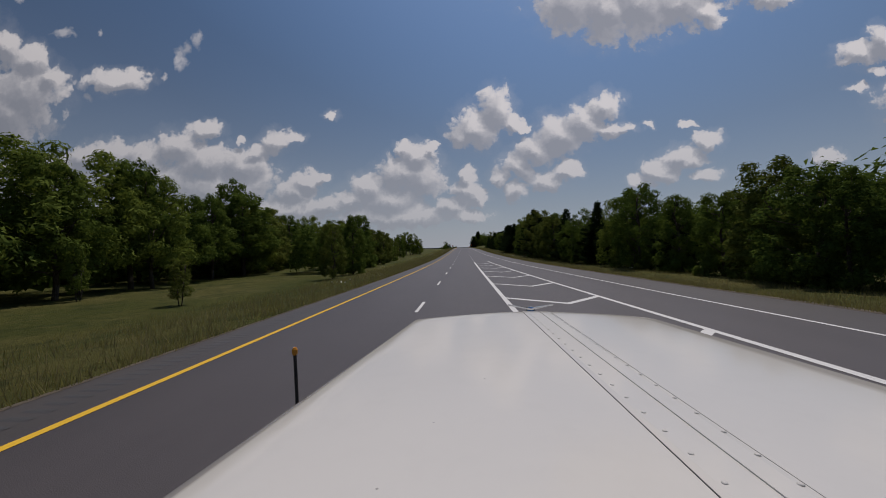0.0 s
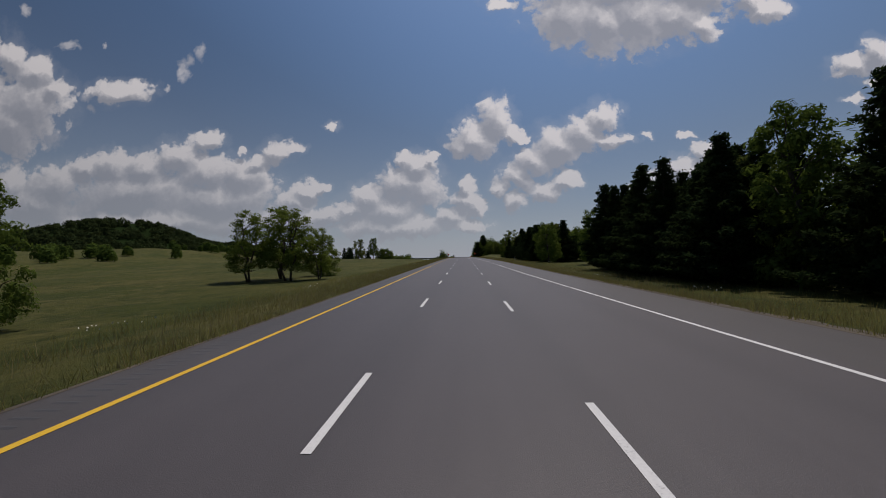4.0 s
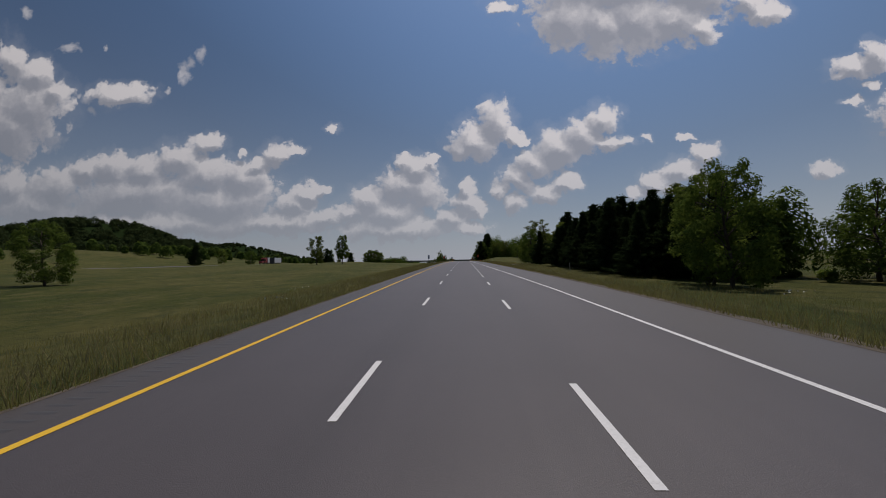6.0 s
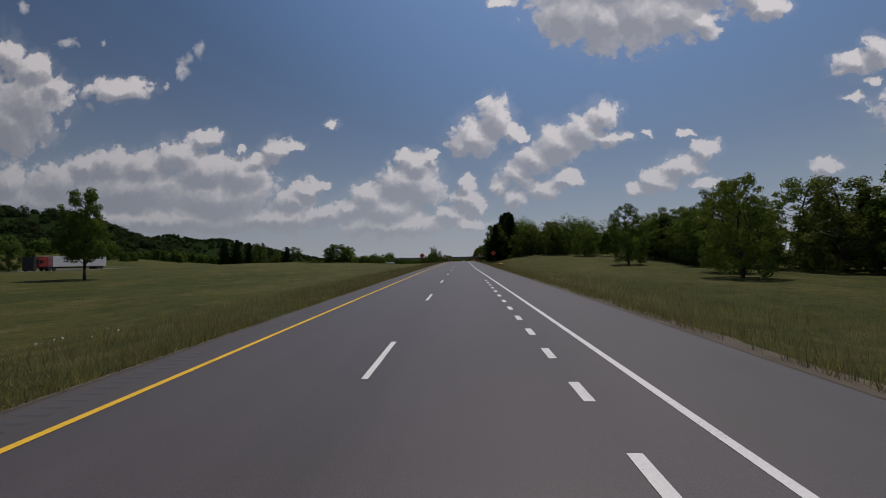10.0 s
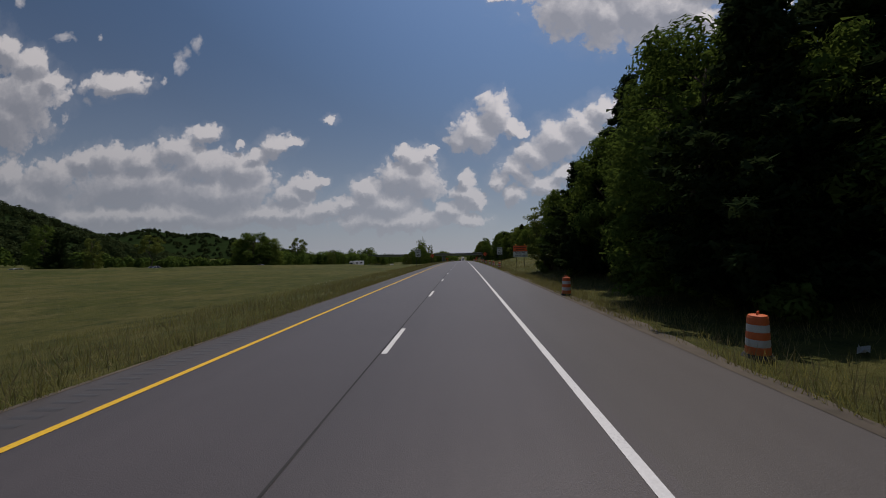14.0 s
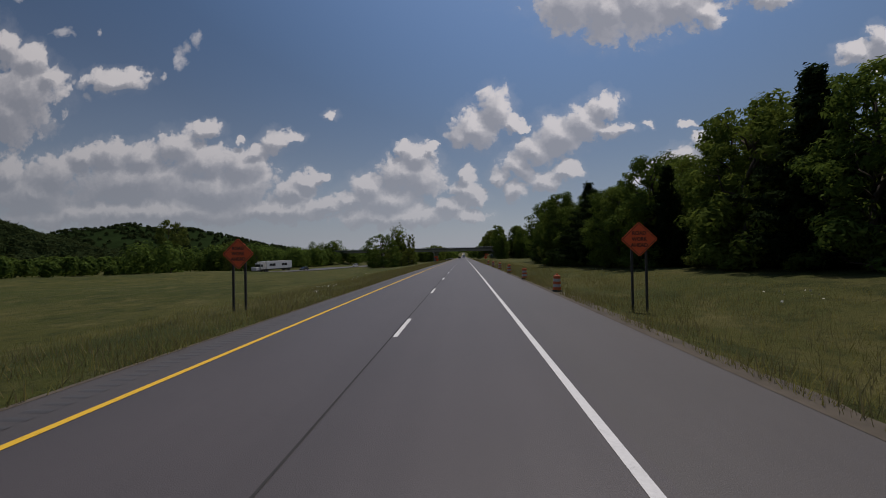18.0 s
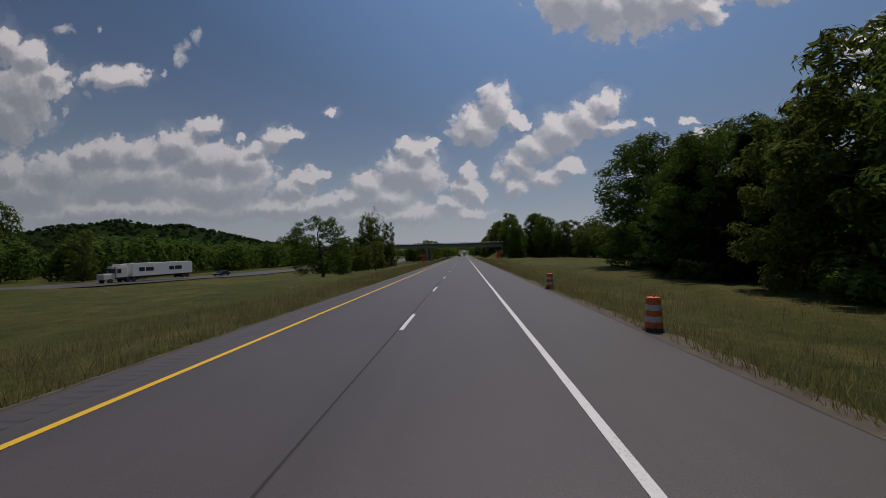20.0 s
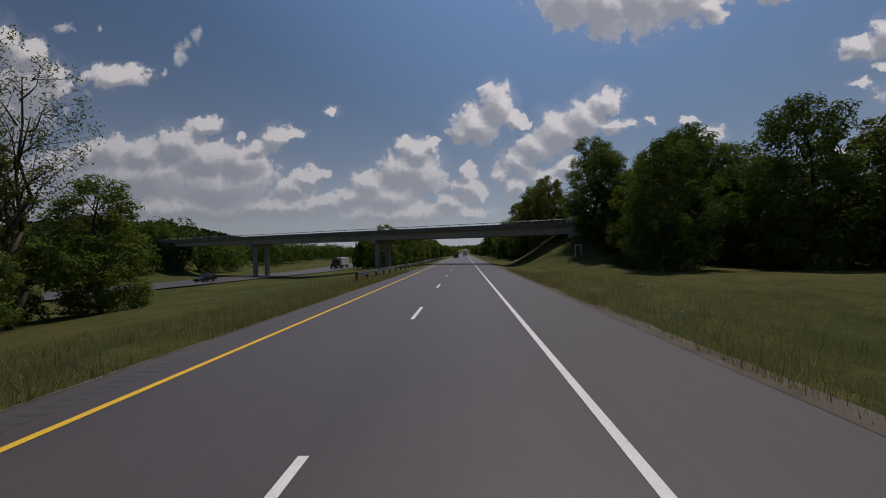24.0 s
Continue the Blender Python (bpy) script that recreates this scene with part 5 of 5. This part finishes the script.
# ======================= traffic drums =======================
def drum(name="traffic_drum"):
    ob = thing(name, "orange and white ribbed plastic traffic drum beside the shoulder", "traffic drum", (0, -900, 0), 0, "traffic drums")
    bands = [(0.0, 0.12, "base", RUBBER), (0.12, 0.3, "band", DRUM_ORANGE), (0.3, 0.47, "band", DRUM_WHITE), (0.47, 0.64, "band", DRUM_ORANGE), (0.64, 0.81, "band", DRUM_WHITE), (0.81, 0.98, "band", DRUM_ORANGE)]
    for i, (a, b, nm, mat) in enumerate(bands):
        bm = bmesh.new()
        r = 0.33 if nm == "base" else 0.29 - 0.011 * i
        if nm == "base":
            turned(bm, [(0.36, 0.0), (0.37, 0.04), (0.33, 0.09), (0.31, 0.12)], 20)
        else:
            turned(bm, [(r, a), (r + 0.006, a + 0.03), (r - 0.004, b - 0.02), (r - 0.014, b)], 20)
        part(nm, bm, mat, ob, smooth=False)
    bm = bmesh.new()
    turned(bm, [(0.22, 0.98), (0.21, 1.01), (0.08, 1.03), (0.05, 1.03)], 20)
    box(bm, -0.09, 0.09, -0.015, 0.015, 1.02, 1.1, 0.01)
    part("handle", bm, DRUM_ORANGE, ob)
    return ob


drum_source = drum()
drum_source.scale = (0.84, 0.84, 0.95)
copy_thing(drum_source, pose(8.3, 429.5, land(8.3, 429.5) - 0.02, 2, -3, 40))
for y in (481.3, 492.4, 501.8, 514.9, 527, 539.5, 563.8, 575, 587, 599, 612, 625.3):
    x = 7.25 + plant_rng.uniform(-0.1, 0.15)
    copy_thing(drum_source, pose(x, y, land(x, y) - 0.02, plant_rng.uniform(-3, 3), plant_rng.uniform(-3, 3), plant_rng.uniform(0, 360)))
fallen = copy_thing(drum_source, pose(9.8, 391, land(9.8, 391) + 0.25, 80, 20, 60))
fallen["label"] = "orange and white traffic drum tipped over in the grass"
drum_source.location = (7.25, 441.5, land(7.25, 441.5) - 0.02)


# ======================= the truck that carries the camera, at its start =======================
truck = thing("truck", "white truck front with long riveted bonnet and chrome ornament", "truck", (EYE_X, 0, 0))


def hood_left(d):
    return -0.765 + 0.142 * d


HOOD_MID = 0.42


def hood_section(d):
    """Across the bonnet at d metres ahead of the eye: (x, drop below the eye)."""
    l = hood_left(d)
    half = HOOD_MID - l
    edge, crown = 0.47 - 0.01 * d, 0.44 - 0.017 * d
    tip = 0.10 * ease((d - 2.45) / 0.42) ** 2
    pts = []
    for k in range(21):
        u = -1 + k / 10
        x = HOOD_MID + u * half
        z = crown + (edge - crown) * u * u + 0.05 * max(0.0, abs(u) - 0.9) / 0.1 + tip * (0.4 + 0.6 * abs(u))
        pts.append((x, z))
    low = 1.05
    return [(l - 0.02, low), (l - 0.015, edge + 0.3), (l - 0.006, edge + 0.12 + tip)] + pts + [(2 * HOOD_MID - l + 0.006, edge + 0.12 + tip), (2 * HOOD_MID - l + 0.015, edge + 0.3), (2 * HOOD_MID - l + 0.02, low)]


bm = bmesh.new()
hrows = []
ds = [0.1 + 0.1 * k for k in range(24)] + [2.5, 2.58, 2.66, 2.72, 2.77, 2.8]
for d in ds:
    hrows.append([bm.verts.new((x, d, EYE_HEIGHT - z)) for x, z in hood_section(d)])
for a, b in zip(hrows, hrows[1:]):
    for i in range(len(a) - 1):
        bm.faces.new((a[i], a[i + 1], b[i + 1], b[i]))
bm.faces.new(hrows[-1])
part("bonnet", bm, WHITE_PAINT, truck, "smooth white painted bonnet", smooth=True)


def hood_z(x, d):
    half = HOOD_MID - hood_left(d)
    u = (x - HOOD_MID) / half
    edge, crown = 0.47 - 0.01 * d, 0.44 - 0.017 * d
    return EYE_HEIGHT - (crown + (edge - crown) * u * u + 0.10 * ease((d - 2.45) / 0.42) ** 2 * (0.4 + 0.6 * abs(u)))


def drawn_in(x, d):
    """Lines along the bonnet draw in a little towards the nose."""
    return x - 0.03 * (d - 0.7)


def hood_strip(name, x0, x1, lift, mat, label, base=0.0):
    bm = bmesh.new()
    r = []
    for k in range(27):
        d = 0.15 + k * 0.1
        r.append([bm.verts.new((drawn_in(x, d), d, hood_z(drawn_in(x, d), d) + base + z)) for x, z in ((x0, 0.0), (x0 + (x1 - x0) * 0.1, lift), (x1 - (x1 - x0) * 0.1, lift), (x1, 0.0))])
    for a, b in zip(r, r[1:]):
        for i in range(3):
            bm.faces.new((a[i], a[i + 1], b[i + 1], b[i]))
    return part(name, bm, mat, truck, label)


SEAM_AND_SHADOW_GREY = worn("grey_seam_and_bead_shadow", (0.38, 0.37, 0.35), 0.6, 0.0, 0.2, 6.0, dirty=0.1)
hood_strip("seam", 0.4275, 0.4305, 0.0012, BLACK_INK, "thin dark panel seam")
hood_strip("hinge_strip", 0.4315, 0.604, 0.0022, WHITE_PAINT, "raised white hinge strip")
hood_strip("hinge_bead", 0.5335, 0.5395, 0.004, WHITE_PAINT, "rounded bead along the hinge", 0.0012)
# no real gap: a thin grey strip that paints the bead's shadow
hood_strip("bead_shadow_gap", 0.5398, 0.5412, 0.0008, SEAM_AND_SHADOW_GREY, "grey line painted as shadow beside the bead", 0.002)
hood_strip("seam", 0.6045, 0.606, 0.001, SEAM_AND_SHADOW_GREY, "thin grey panel seam")
rivet = None
for x in (0.462, 0.5935):
    for k in range(20):
        d = 0.64 + k * 0.1
        if rivet is None:
            bm = bmesh.new()
            turned(bm, [(0.0062, 0.0), (0.0056, 0.0012), (0.0042, 0.0022), (0.002, 0.0028)], 12)
            rivet = bpy.data.meshes.new("rivet")
            bm.to_mesh(rivet)
            bm.free()
            rivet.materials.append(WHITE_PAINT)
        ob = new("rivet", rivet)
        ob.parent = truck
        ob.location = (drawn_in(x, d), d, hood_z(drawn_in(x, d), d) + 0.0022)
# specks of dirt on the paint
for x, d in ((-0.085, 1.0), (-0.17, 0.73), (-0.19, 0.7), (0.06, 1.32)):
    bm = bmesh.new()
    turned(bm, [(0.003, 0.0), (0.002, 0.0005), (0.001, 0.0007)], 9, (x, d, hood_z(x, d) + 0.0003))
    part("dirt_speck", bm, SEAM_AND_SHADOW_GREY, truck, "small grey speck of dirt")
# winged chrome ornament
bm = bmesh.new()
turned(bm, [(0.035, 0.0), (0.028, 0.02), (0.015, 0.035)], 12, (0.44, 2.68, hood_z(0.44, 2.68) - 0.005))
for s in (-1, 1):
    zb = hood_z(0.44, 2.68)
    a = [bm.verts.new(Vector((0.44 + s * x, 2.68 + y, zb + z))) for x, y, z in ((0.0, -0.03, 0.022), (0.15, 0.0, 0.05), (0.15, 0.012, 0.045), (0.0, 0.035, 0.02))]
    b = [bm.verts.new(v.co + Vector((0, 0, -0.01))) for v in a]
    bm.faces.new(a)
    bm.faces.new(b[::-1])
    for i in range(4):
        bm.faces.new((a[i], b[i], b[(i + 1) % 4], a[(i + 1) % 4]))
bmesh.ops.recalc_face_normals(bm, faces=bm.faces[:])
part("bonnet_ornament", bm, CHROME, truck, "chrome winged ornament")
# wiper arm resting above the cowl
bm = bmesh.new()
rod(bm, (0.50, 0.46, EYE_HEIGHT - 0.335), (0.64, 0.585, EYE_HEIGHT - 0.405), 0.009, 0.009, 8)
rod(bm, (0.50, 0.46, EYE_HEIGHT - 0.335), (0.47, 0.42, EYE_HEIGHT - 0.43), 0.012, 0.012, 8)
part("wiper", bm, RUBBER, truck, "black wiper arm")
# fenders, bumper, wheels and the fender marker rod
for s in (-1, 1):
    cx = HOOD_MID + s * 0.98
    bm = bmesh.new()
    prev = None
    for k in range(13):
        a = math.pi * k / 12
        y, z = 1.95 - 0.78 * math.cos(a), 0.62 + 0.62 * math.sin(a)
        row = [bm.verts.new((cx - 0.28, y, z)), bm.verts.new((cx + 0.1 * s, y, z + 0.03)), bm.verts.new((cx + 0.28, y, z - 0.02))]
        if prev:
            bm.faces.new((prev[0], prev[1], row[1], row[0]))
            bm.faces.new((prev[1], prev[2], row[2], row[1]))
        prev = row
    bmesh.ops.solidify(bm, geom=bm.faces[:], thickness=0.03)
    part("fender", bm, WHITE_PAINT, truck, smooth=True)
    bm = bmesh.new()
    turned(bm, [(0.3, -0.14), (0.46, -0.14), (0.51, -0.1), (0.52, 0.0), (0.51, 0.1), (0.46, 0.14), (0.3, 0.14)], 32)
    bm.transform(Matrix.Translation((cx, 1.95, 0.525)) @ pose(0, 0, 0, 0, 90, 0))
    tyre = part("wheel", bm, RUBBER, truck, "black tyre")
    bm = bmesh.new()
    turned(bm, [(0.29, -0.1), (0.29, 0.12), (0.2, 0.13), (0.1, 0.16), (0.05, 0.16)], 24)
    bm.transform(Matrix.Translation((cx, 1.95, 0.525)) @ pose(0, 0, 0, 0, 90 * s, 0))
    part("rim", bm, CHROME, tyre)
bm = bmesh.new()
box(bm, HOOD_MID - 1.2, HOOD_MID + 1.2, 2.86, 3.05, 0.45, 0.85, 0.05)
part("bumper", bm, CHROME, truck)
bm = bmesh.new()
box(bm, HOOD_MID - 0.45, HOOD_MID + 0.45, 0.2, 2.85, 0.6, 1.15, 0.03)
part("chassis", bm, RUBBER, truck)
bm = bmesh.new()
rod(bm, (-1.07, 2.47, 1.0), (-1.09, 2.47, EYE_HEIGHT - 0.64), 0.011, 0.011, 10)
marker = part("marker_rod", bm, POST_STEEL, truck, "thin black fender marker rod")
bm = bmesh.new()
turned(bm, [(0.012, 0), (0.018, 0.01), (0.018, 0.035), (0.01, 0.05)], 10, (-1.09, 2.47, EYE_HEIGHT - 0.64))
part("tip", bm, AMBER, marker, "amber tip")


# ======================= traffic standing where it is seen =======================
def wheel_set(ob, spots, r, w2):
    for x, y in spots:
        bm = bmesh.new()
        turned(bm, [(r * 0.62, -w2), (r * 0.94, -w2), (r, -w2 * 0.6), (r, w2 * 0.6), (r * 0.94, w2), (r * 0.62, w2)], 18)
        bm.transform(Matrix.Translation((x, y, r)) @ pose(0, 0, 0, 0, 90, 0))
        t = part("wheel", bm, RUBBER, ob)
        bm = bmesh.new()
        turned(bm, [(r * 0.6, -w2 * 0.7), (r * 0.6, w2 * 0.7), (r * 0.2, w2 * 0.8)], 14)
        bm.transform(Matrix.Translation((x, y, r)) @ pose(0, 0, 0, 0, 90 if x > 0 else -90, 0))
        part("rim", bm, SILVER_PAINT, t)


def car(label, at, turn, paint, length=4.8, height=1.5, width=1.85, box_like=0.0):
    """A car or sport utility car; its nose points along local y."""
    ob = thing("car", label, "car", at, turn)
    l2, w2 = length / 2, width / 2
    belt_z = height * 0.6
    prof = [(-l2, 0.35), (-l2, belt_z * 0.95), (-l2 * 0.9, belt_z), (l2 * 0.42, belt_z), (l2 * 0.95, belt_z * 0.78), (l2, 0.6), (l2 * 0.98, 0.32)]
    bm = bmesh.new()
    rr = []
    for s, k in ((-1, 1.0), (-0.96, 1.02), (0.96, 1.02), (1, 1.0)):
        rr.append([bm.verts.new((s * w2, y * (0.985 if abs(s) == 1 else 1), z)) for y, z in prof])
    for a, b in zip(rr, rr[1:]):
        for i in range(len(prof) - 1):
            bm.faces.new((a[i], a[i + 1], b[i + 1], b[i]))
        bm.faces.new((a[-1], a[0], b[0], b[-1]))
    bm.faces.new(rr[0])
    bm.faces.new(rr[-1][::-1])
    bmesh.ops.recalc_face_normals(bm, faces=bm.faces[:])
    part("body", bm, paint, ob)
    back = -l2 * (0.72 + 0.25 * box_like)
    roof0, roof1 = -l2 * (0.45 + 0.4 * box_like), l2 * 0.12
    bm = bmesh.new()
    cab = [(back, belt_z + 0.002), (roof0, height - 0.05), (roof1, height - 0.05), (l2 * 0.45, belt_z + 0.002)]
    a = [bm.verts.new((-w2 * (0.93 if z < height - 0.1 else 0.8), y, z)) for y, z in cab]
    b = [bm.verts.new((w2 * (0.93 if z < height - 0.1 else 0.8), y, z)) for y, z in cab]
    bm.faces.new(a)
    bm.faces.new(b[::-1])
    for i in range(4):
        bm.faces.new((a[i], b[i], b[(i + 1) % 4], a[(i + 1) % 4]))
    bmesh.ops.recalc_face_normals(bm, faces=bm.faces[:])
    part("window", bm, DARK_GLASS, ob, "dark tinted windows")
    bm = bmesh.new()
    box(bm, -w2 * 0.8, w2 * 0.8, roof0 - 0.02, roof1 + 0.05, height - 0.055, height, 0.02)
    for y0, z0, y1, z1 in ((back, belt_z, roof0, height - 0.03), (l2 * 0.45, belt_z, roof1, height - 0.03), (-l2 * 0.12, belt_z, -l2 * 0.12, height - 0.03)):
        for s in (-1, 1):
            rod(bm, (s * w2 * 0.93, y0, z0), (s * w2 * 0.8, y1, z1), 0.04, 0.04, 6)
    part("roof", bm, paint, ob)
    for s in (-1, 1):
        bm = bmesh.new()
        box(bm, s * w2 * 0.62 - 0.2, s * w2 * 0.62 + 0.2, l2 * 0.96, l2 + 0.015, belt_z * 0.66, belt_z * 0.8, 0.02)
        part("headlight", bm, DRUM_WHITE, ob)
        bm = bmesh.new()
        box(bm, s * w2 * 0.72 - 0.15, s * w2 * 0.72 + 0.15, -l2 - 0.015, -l2 + 0.05, belt_z * 0.72, belt_z * 0.92, 0.02)
        part("tail_light", bm, RED_PAINT, ob)
    r = 0.33 + 0.05 * box_like
    wheel_set(ob, [(-w2 + 0.1, l2 * 0.62), (w2 - 0.1, l2 * 0.62), (-w2 + 0.1, -l2 * 0.6), (w2 - 0.1, -l2 * 0.6)], r, 0.11)
    return ob


def semi(label, at, turn, cab_paint, trailer_paint, marks=False, length=16.0):
    """A tractor with a box trailer; its nose points along local y."""
    ob = thing("semi_truck", label, "truck", at, turn)
    bm = bmesh.new()
    box(bm, -1.28, 1.28, -length, 0, 1.15, 4.05, 0.03)
    t = part("trailer", bm, trailer_paint, ob, "plain box trailer")
    bm = bmesh.new()
    box(bm, -0.5, 0.5, -length + 0.3, 5.6, 0.75, 1.1)
    part("chassis", bm, RUBBER, ob)
    bm = bmesh.new()
    box(bm, -1.2, 1.2, 1.0, 3.5, 1.1, 3.5, 0.15)
    box(bm, -1.15, 1.15, 1.1, 2.6, 3.4, 3.95, 0.2)
    part("cab", bm, cab_paint, ob)
    bm = bmesh.new()
    box(bm, -0.95, 0.95, 3.45, 5.9, 0.75, 2.05, 0.18)
    part("bonnet", bm, cab_paint, ob)
    bm = bmesh.new()
    box(bm, -1.05, 1.05, 3.44, 3.53, 2.1, 3.0, 0.02)
    for s in (-1, 1):
        box(bm, s * 1.17 - 0.05, s * 1.17 + 0.05, 2.4, 3.3, 2.1, 2.95, 0.02)
    part("window", bm, DARK_GLASS, ob)
    if marks:
        for y0 in (-length * 0.32, -length * 0.8):
            for s in (-1, 1):
                for y1, y2 in ((y0, y0 + 2.0), (y0 + 2.2, y0 + 3.6)):
                    bm = bmesh.new()
                    box(bm, s * 1.285 - 0.006, s * 1.285 + 0.006, y1, y2, 2.2, 3.1)
                    part("panel_mark", bm, DARK_PAINT, t, "plain dark mark on the trailer")
    wheel_set(ob, [(s * 1.08, y) for s in (-1, 1) for y in (-length + 1.4, -length + 2.7, -0.4, 0.9, 4.7)], 0.5, 0.18)
    return ob


def on_opposite(y, lane=0.0):
    x = opposite_x(y) + lane
    return (x, y, max(land(x, y), land(opposite_x(y), y)) + 0.17)


def heading(y):
    return math.degrees(math.atan2(opposite_x(y + 5) - opposite_x(y - 5), 10)) * -1 + 180


semi("red tractor pulling a plain white box trailer", on_opposite(404, -1), heading(404), RED_PAINT, WHITE_SHEET)
semi("white tractor with white trailer carrying dark marks", on_opposite(684, -1), heading(684), WHITE_PAINT, WHITE_SHEET, True)
semi("white truck far off on the opposite carriageway", on_opposite(875, 1), heading(875), DARK_PAINT, WHITE_SHEET, length=9)
for y, lane, paint, label, bx in ((505, -2, SILVER_PAINT, "pale silver saloon car on the opposite carriageway", 0.0), (535, 2, WHITE_PAINT, "white car on the opposite carriageway", 0.0),
                                  (590, -2, WHITE_PAINT, "white pickup-like car on the opposite carriageway", 0.4), (770, -1, WHITE_PAINT, "white sport utility car on the opposite carriageway", 1.0),
                                  (805, 1, DARK_PAINT, "black sport utility car under the bridge", 0.8), (712, -1, DARK_PAINT, "dark car on the opposite carriageway", 0.2)):
    car(label, on_opposite(y, lane), heading(y), paint, 4.9, 1.5 + 0.3 * bx, 1.9, bx)
car("dark sport utility car driving along the motorway lane", (-1.8, 882, road_z(882)), 0, DARK_PAINT, 4.7, 1.75, 1.9, 1.0)
car("silver saloon car far along the motorway", (-1.7, 935, road_z(935)), 0, SILVER_PAINT)
semi("dark truck with pale trailer far along the motorway", (1.9, 990, road_z(990)), 0, DARK_PAINT, WHITE_SHEET)

# pale litter and scraps in the verge
for x, y, sx, sy in ((-9.5, 388, 0.55, 0.25), (-10.5, 402, 0.5, 0.2), (-8.9, 498, 0.2, 0.2), (-9.2, 515, 0.35, 0.2), (10.4, 520, 0.4, 0.2), (9.6, 531, 0.3, 0.22), (-8.2, 567, 0.15, 0.15), (11, 430, 0.3, 0.1)):
    bm = bmesh.new()
    prev = None
    for i in range(5):
        row = [bm.verts.new(((i / 4 - 0.5) * 2 * sx, (j / 3 - 0.5) * 2 * sy, 0.10 + 0.07 * math.sin(i * 2.1 + j * 1.7))) for j in range(4)]
        if prev:
            for j in range(3):
                bm.faces.new((prev[j], row[j], row[j + 1], prev[j + 1]))
        prev = row
    bmesh.ops.solidify(bm, geom=bm.faces[:], thickness=0.015)
    me = bpy.data.meshes.new("litter")
    bm.to_mesh(me)
    bm.free()
    me.materials.append(LITTER)
    tagged(new("litter", me), "crumpled pale sheet of litter lying in the grass", "litter").matrix_basis = pose(x, y, land(x, y) - 0.02, 0, 0, plant_rng.uniform(0, 180))
# dark tyre scrap on the shoulder
bm = bmesh.new()
prev = None
for k in range(15):
    a = 0.2 + k * 0.05
    row = [bm.verts.new((1.0 * (k / 14 - 0.5), j * 0.07 + 0.06 * math.sin(k * 0.6), 0.015 + 0.03 * abs(math.sin(k * 0.55 + j)))) for j in range(3)]
    if prev:
        for j in range(2):
            bm.faces.new((prev[j], row[j], row[j + 1], prev[j + 1]))
    prev = row
bmesh.ops.solidify(bm, geom=bm.faces[:], thickness=0.02)
me = bpy.data.meshes.new("tyre_scrap")
bm.to_mesh(me)
bm.free()
me.materials.append(RUBBER)
tagged(new("tyre_scrap", me), "torn black strip of tyre tread on the shoulder", "tyre scrap").matrix_basis = pose(7.6, 248.6, road_z(248.6) + 0.004, 0, 0, 12)

# dark field box on short legs, seen beyond the opposite carriageway
zb = land(-102, 390)
fb = thing("field_cabinet", "dark square cabinet standing in the field", "cabinet", (-102.5, 390, zb), 10)
bm = bmesh.new()
box(bm, -1.2, 1.2, -0.4, 0.4, 0.5, 3.9, 0.03)
part("body", bm, DARK_PAINT, fb)
for s in (-0.9, 0.9):
    bm = bmesh.new()
    box(bm, s - 0.08, s + 0.08, -0.08, 0.08, -0.2, 0.5)
    part("leg", bm, POST_STEEL, fb)

# spare positions for the first of each kind of plant
_spots = iter([(36, 12), (38, 30), (41, 52), (37, 70), (40, 90), (39, 108), (44, 124), (41, 140), (39, 204), (43, 216), (45, 240), (42, 262), (44, 280), (46, 300), (43, 320), (45, 345), (41, 365), (44, 385), (47, 575), (44, 600), (46, 620), (48, 640), (50, 655), (45, 560)])
for kind_, group_ in PROTO.items():
    for ob in group_:
        x, y = next(_spots)
        s = 0.9 if kind_ != "bush" else 1.0
        ob.matrix_basis = Matrix.Translation((x, y, land(x, y) - 0.06)) @ Matrix.Diagonal((s, s, s, 1))
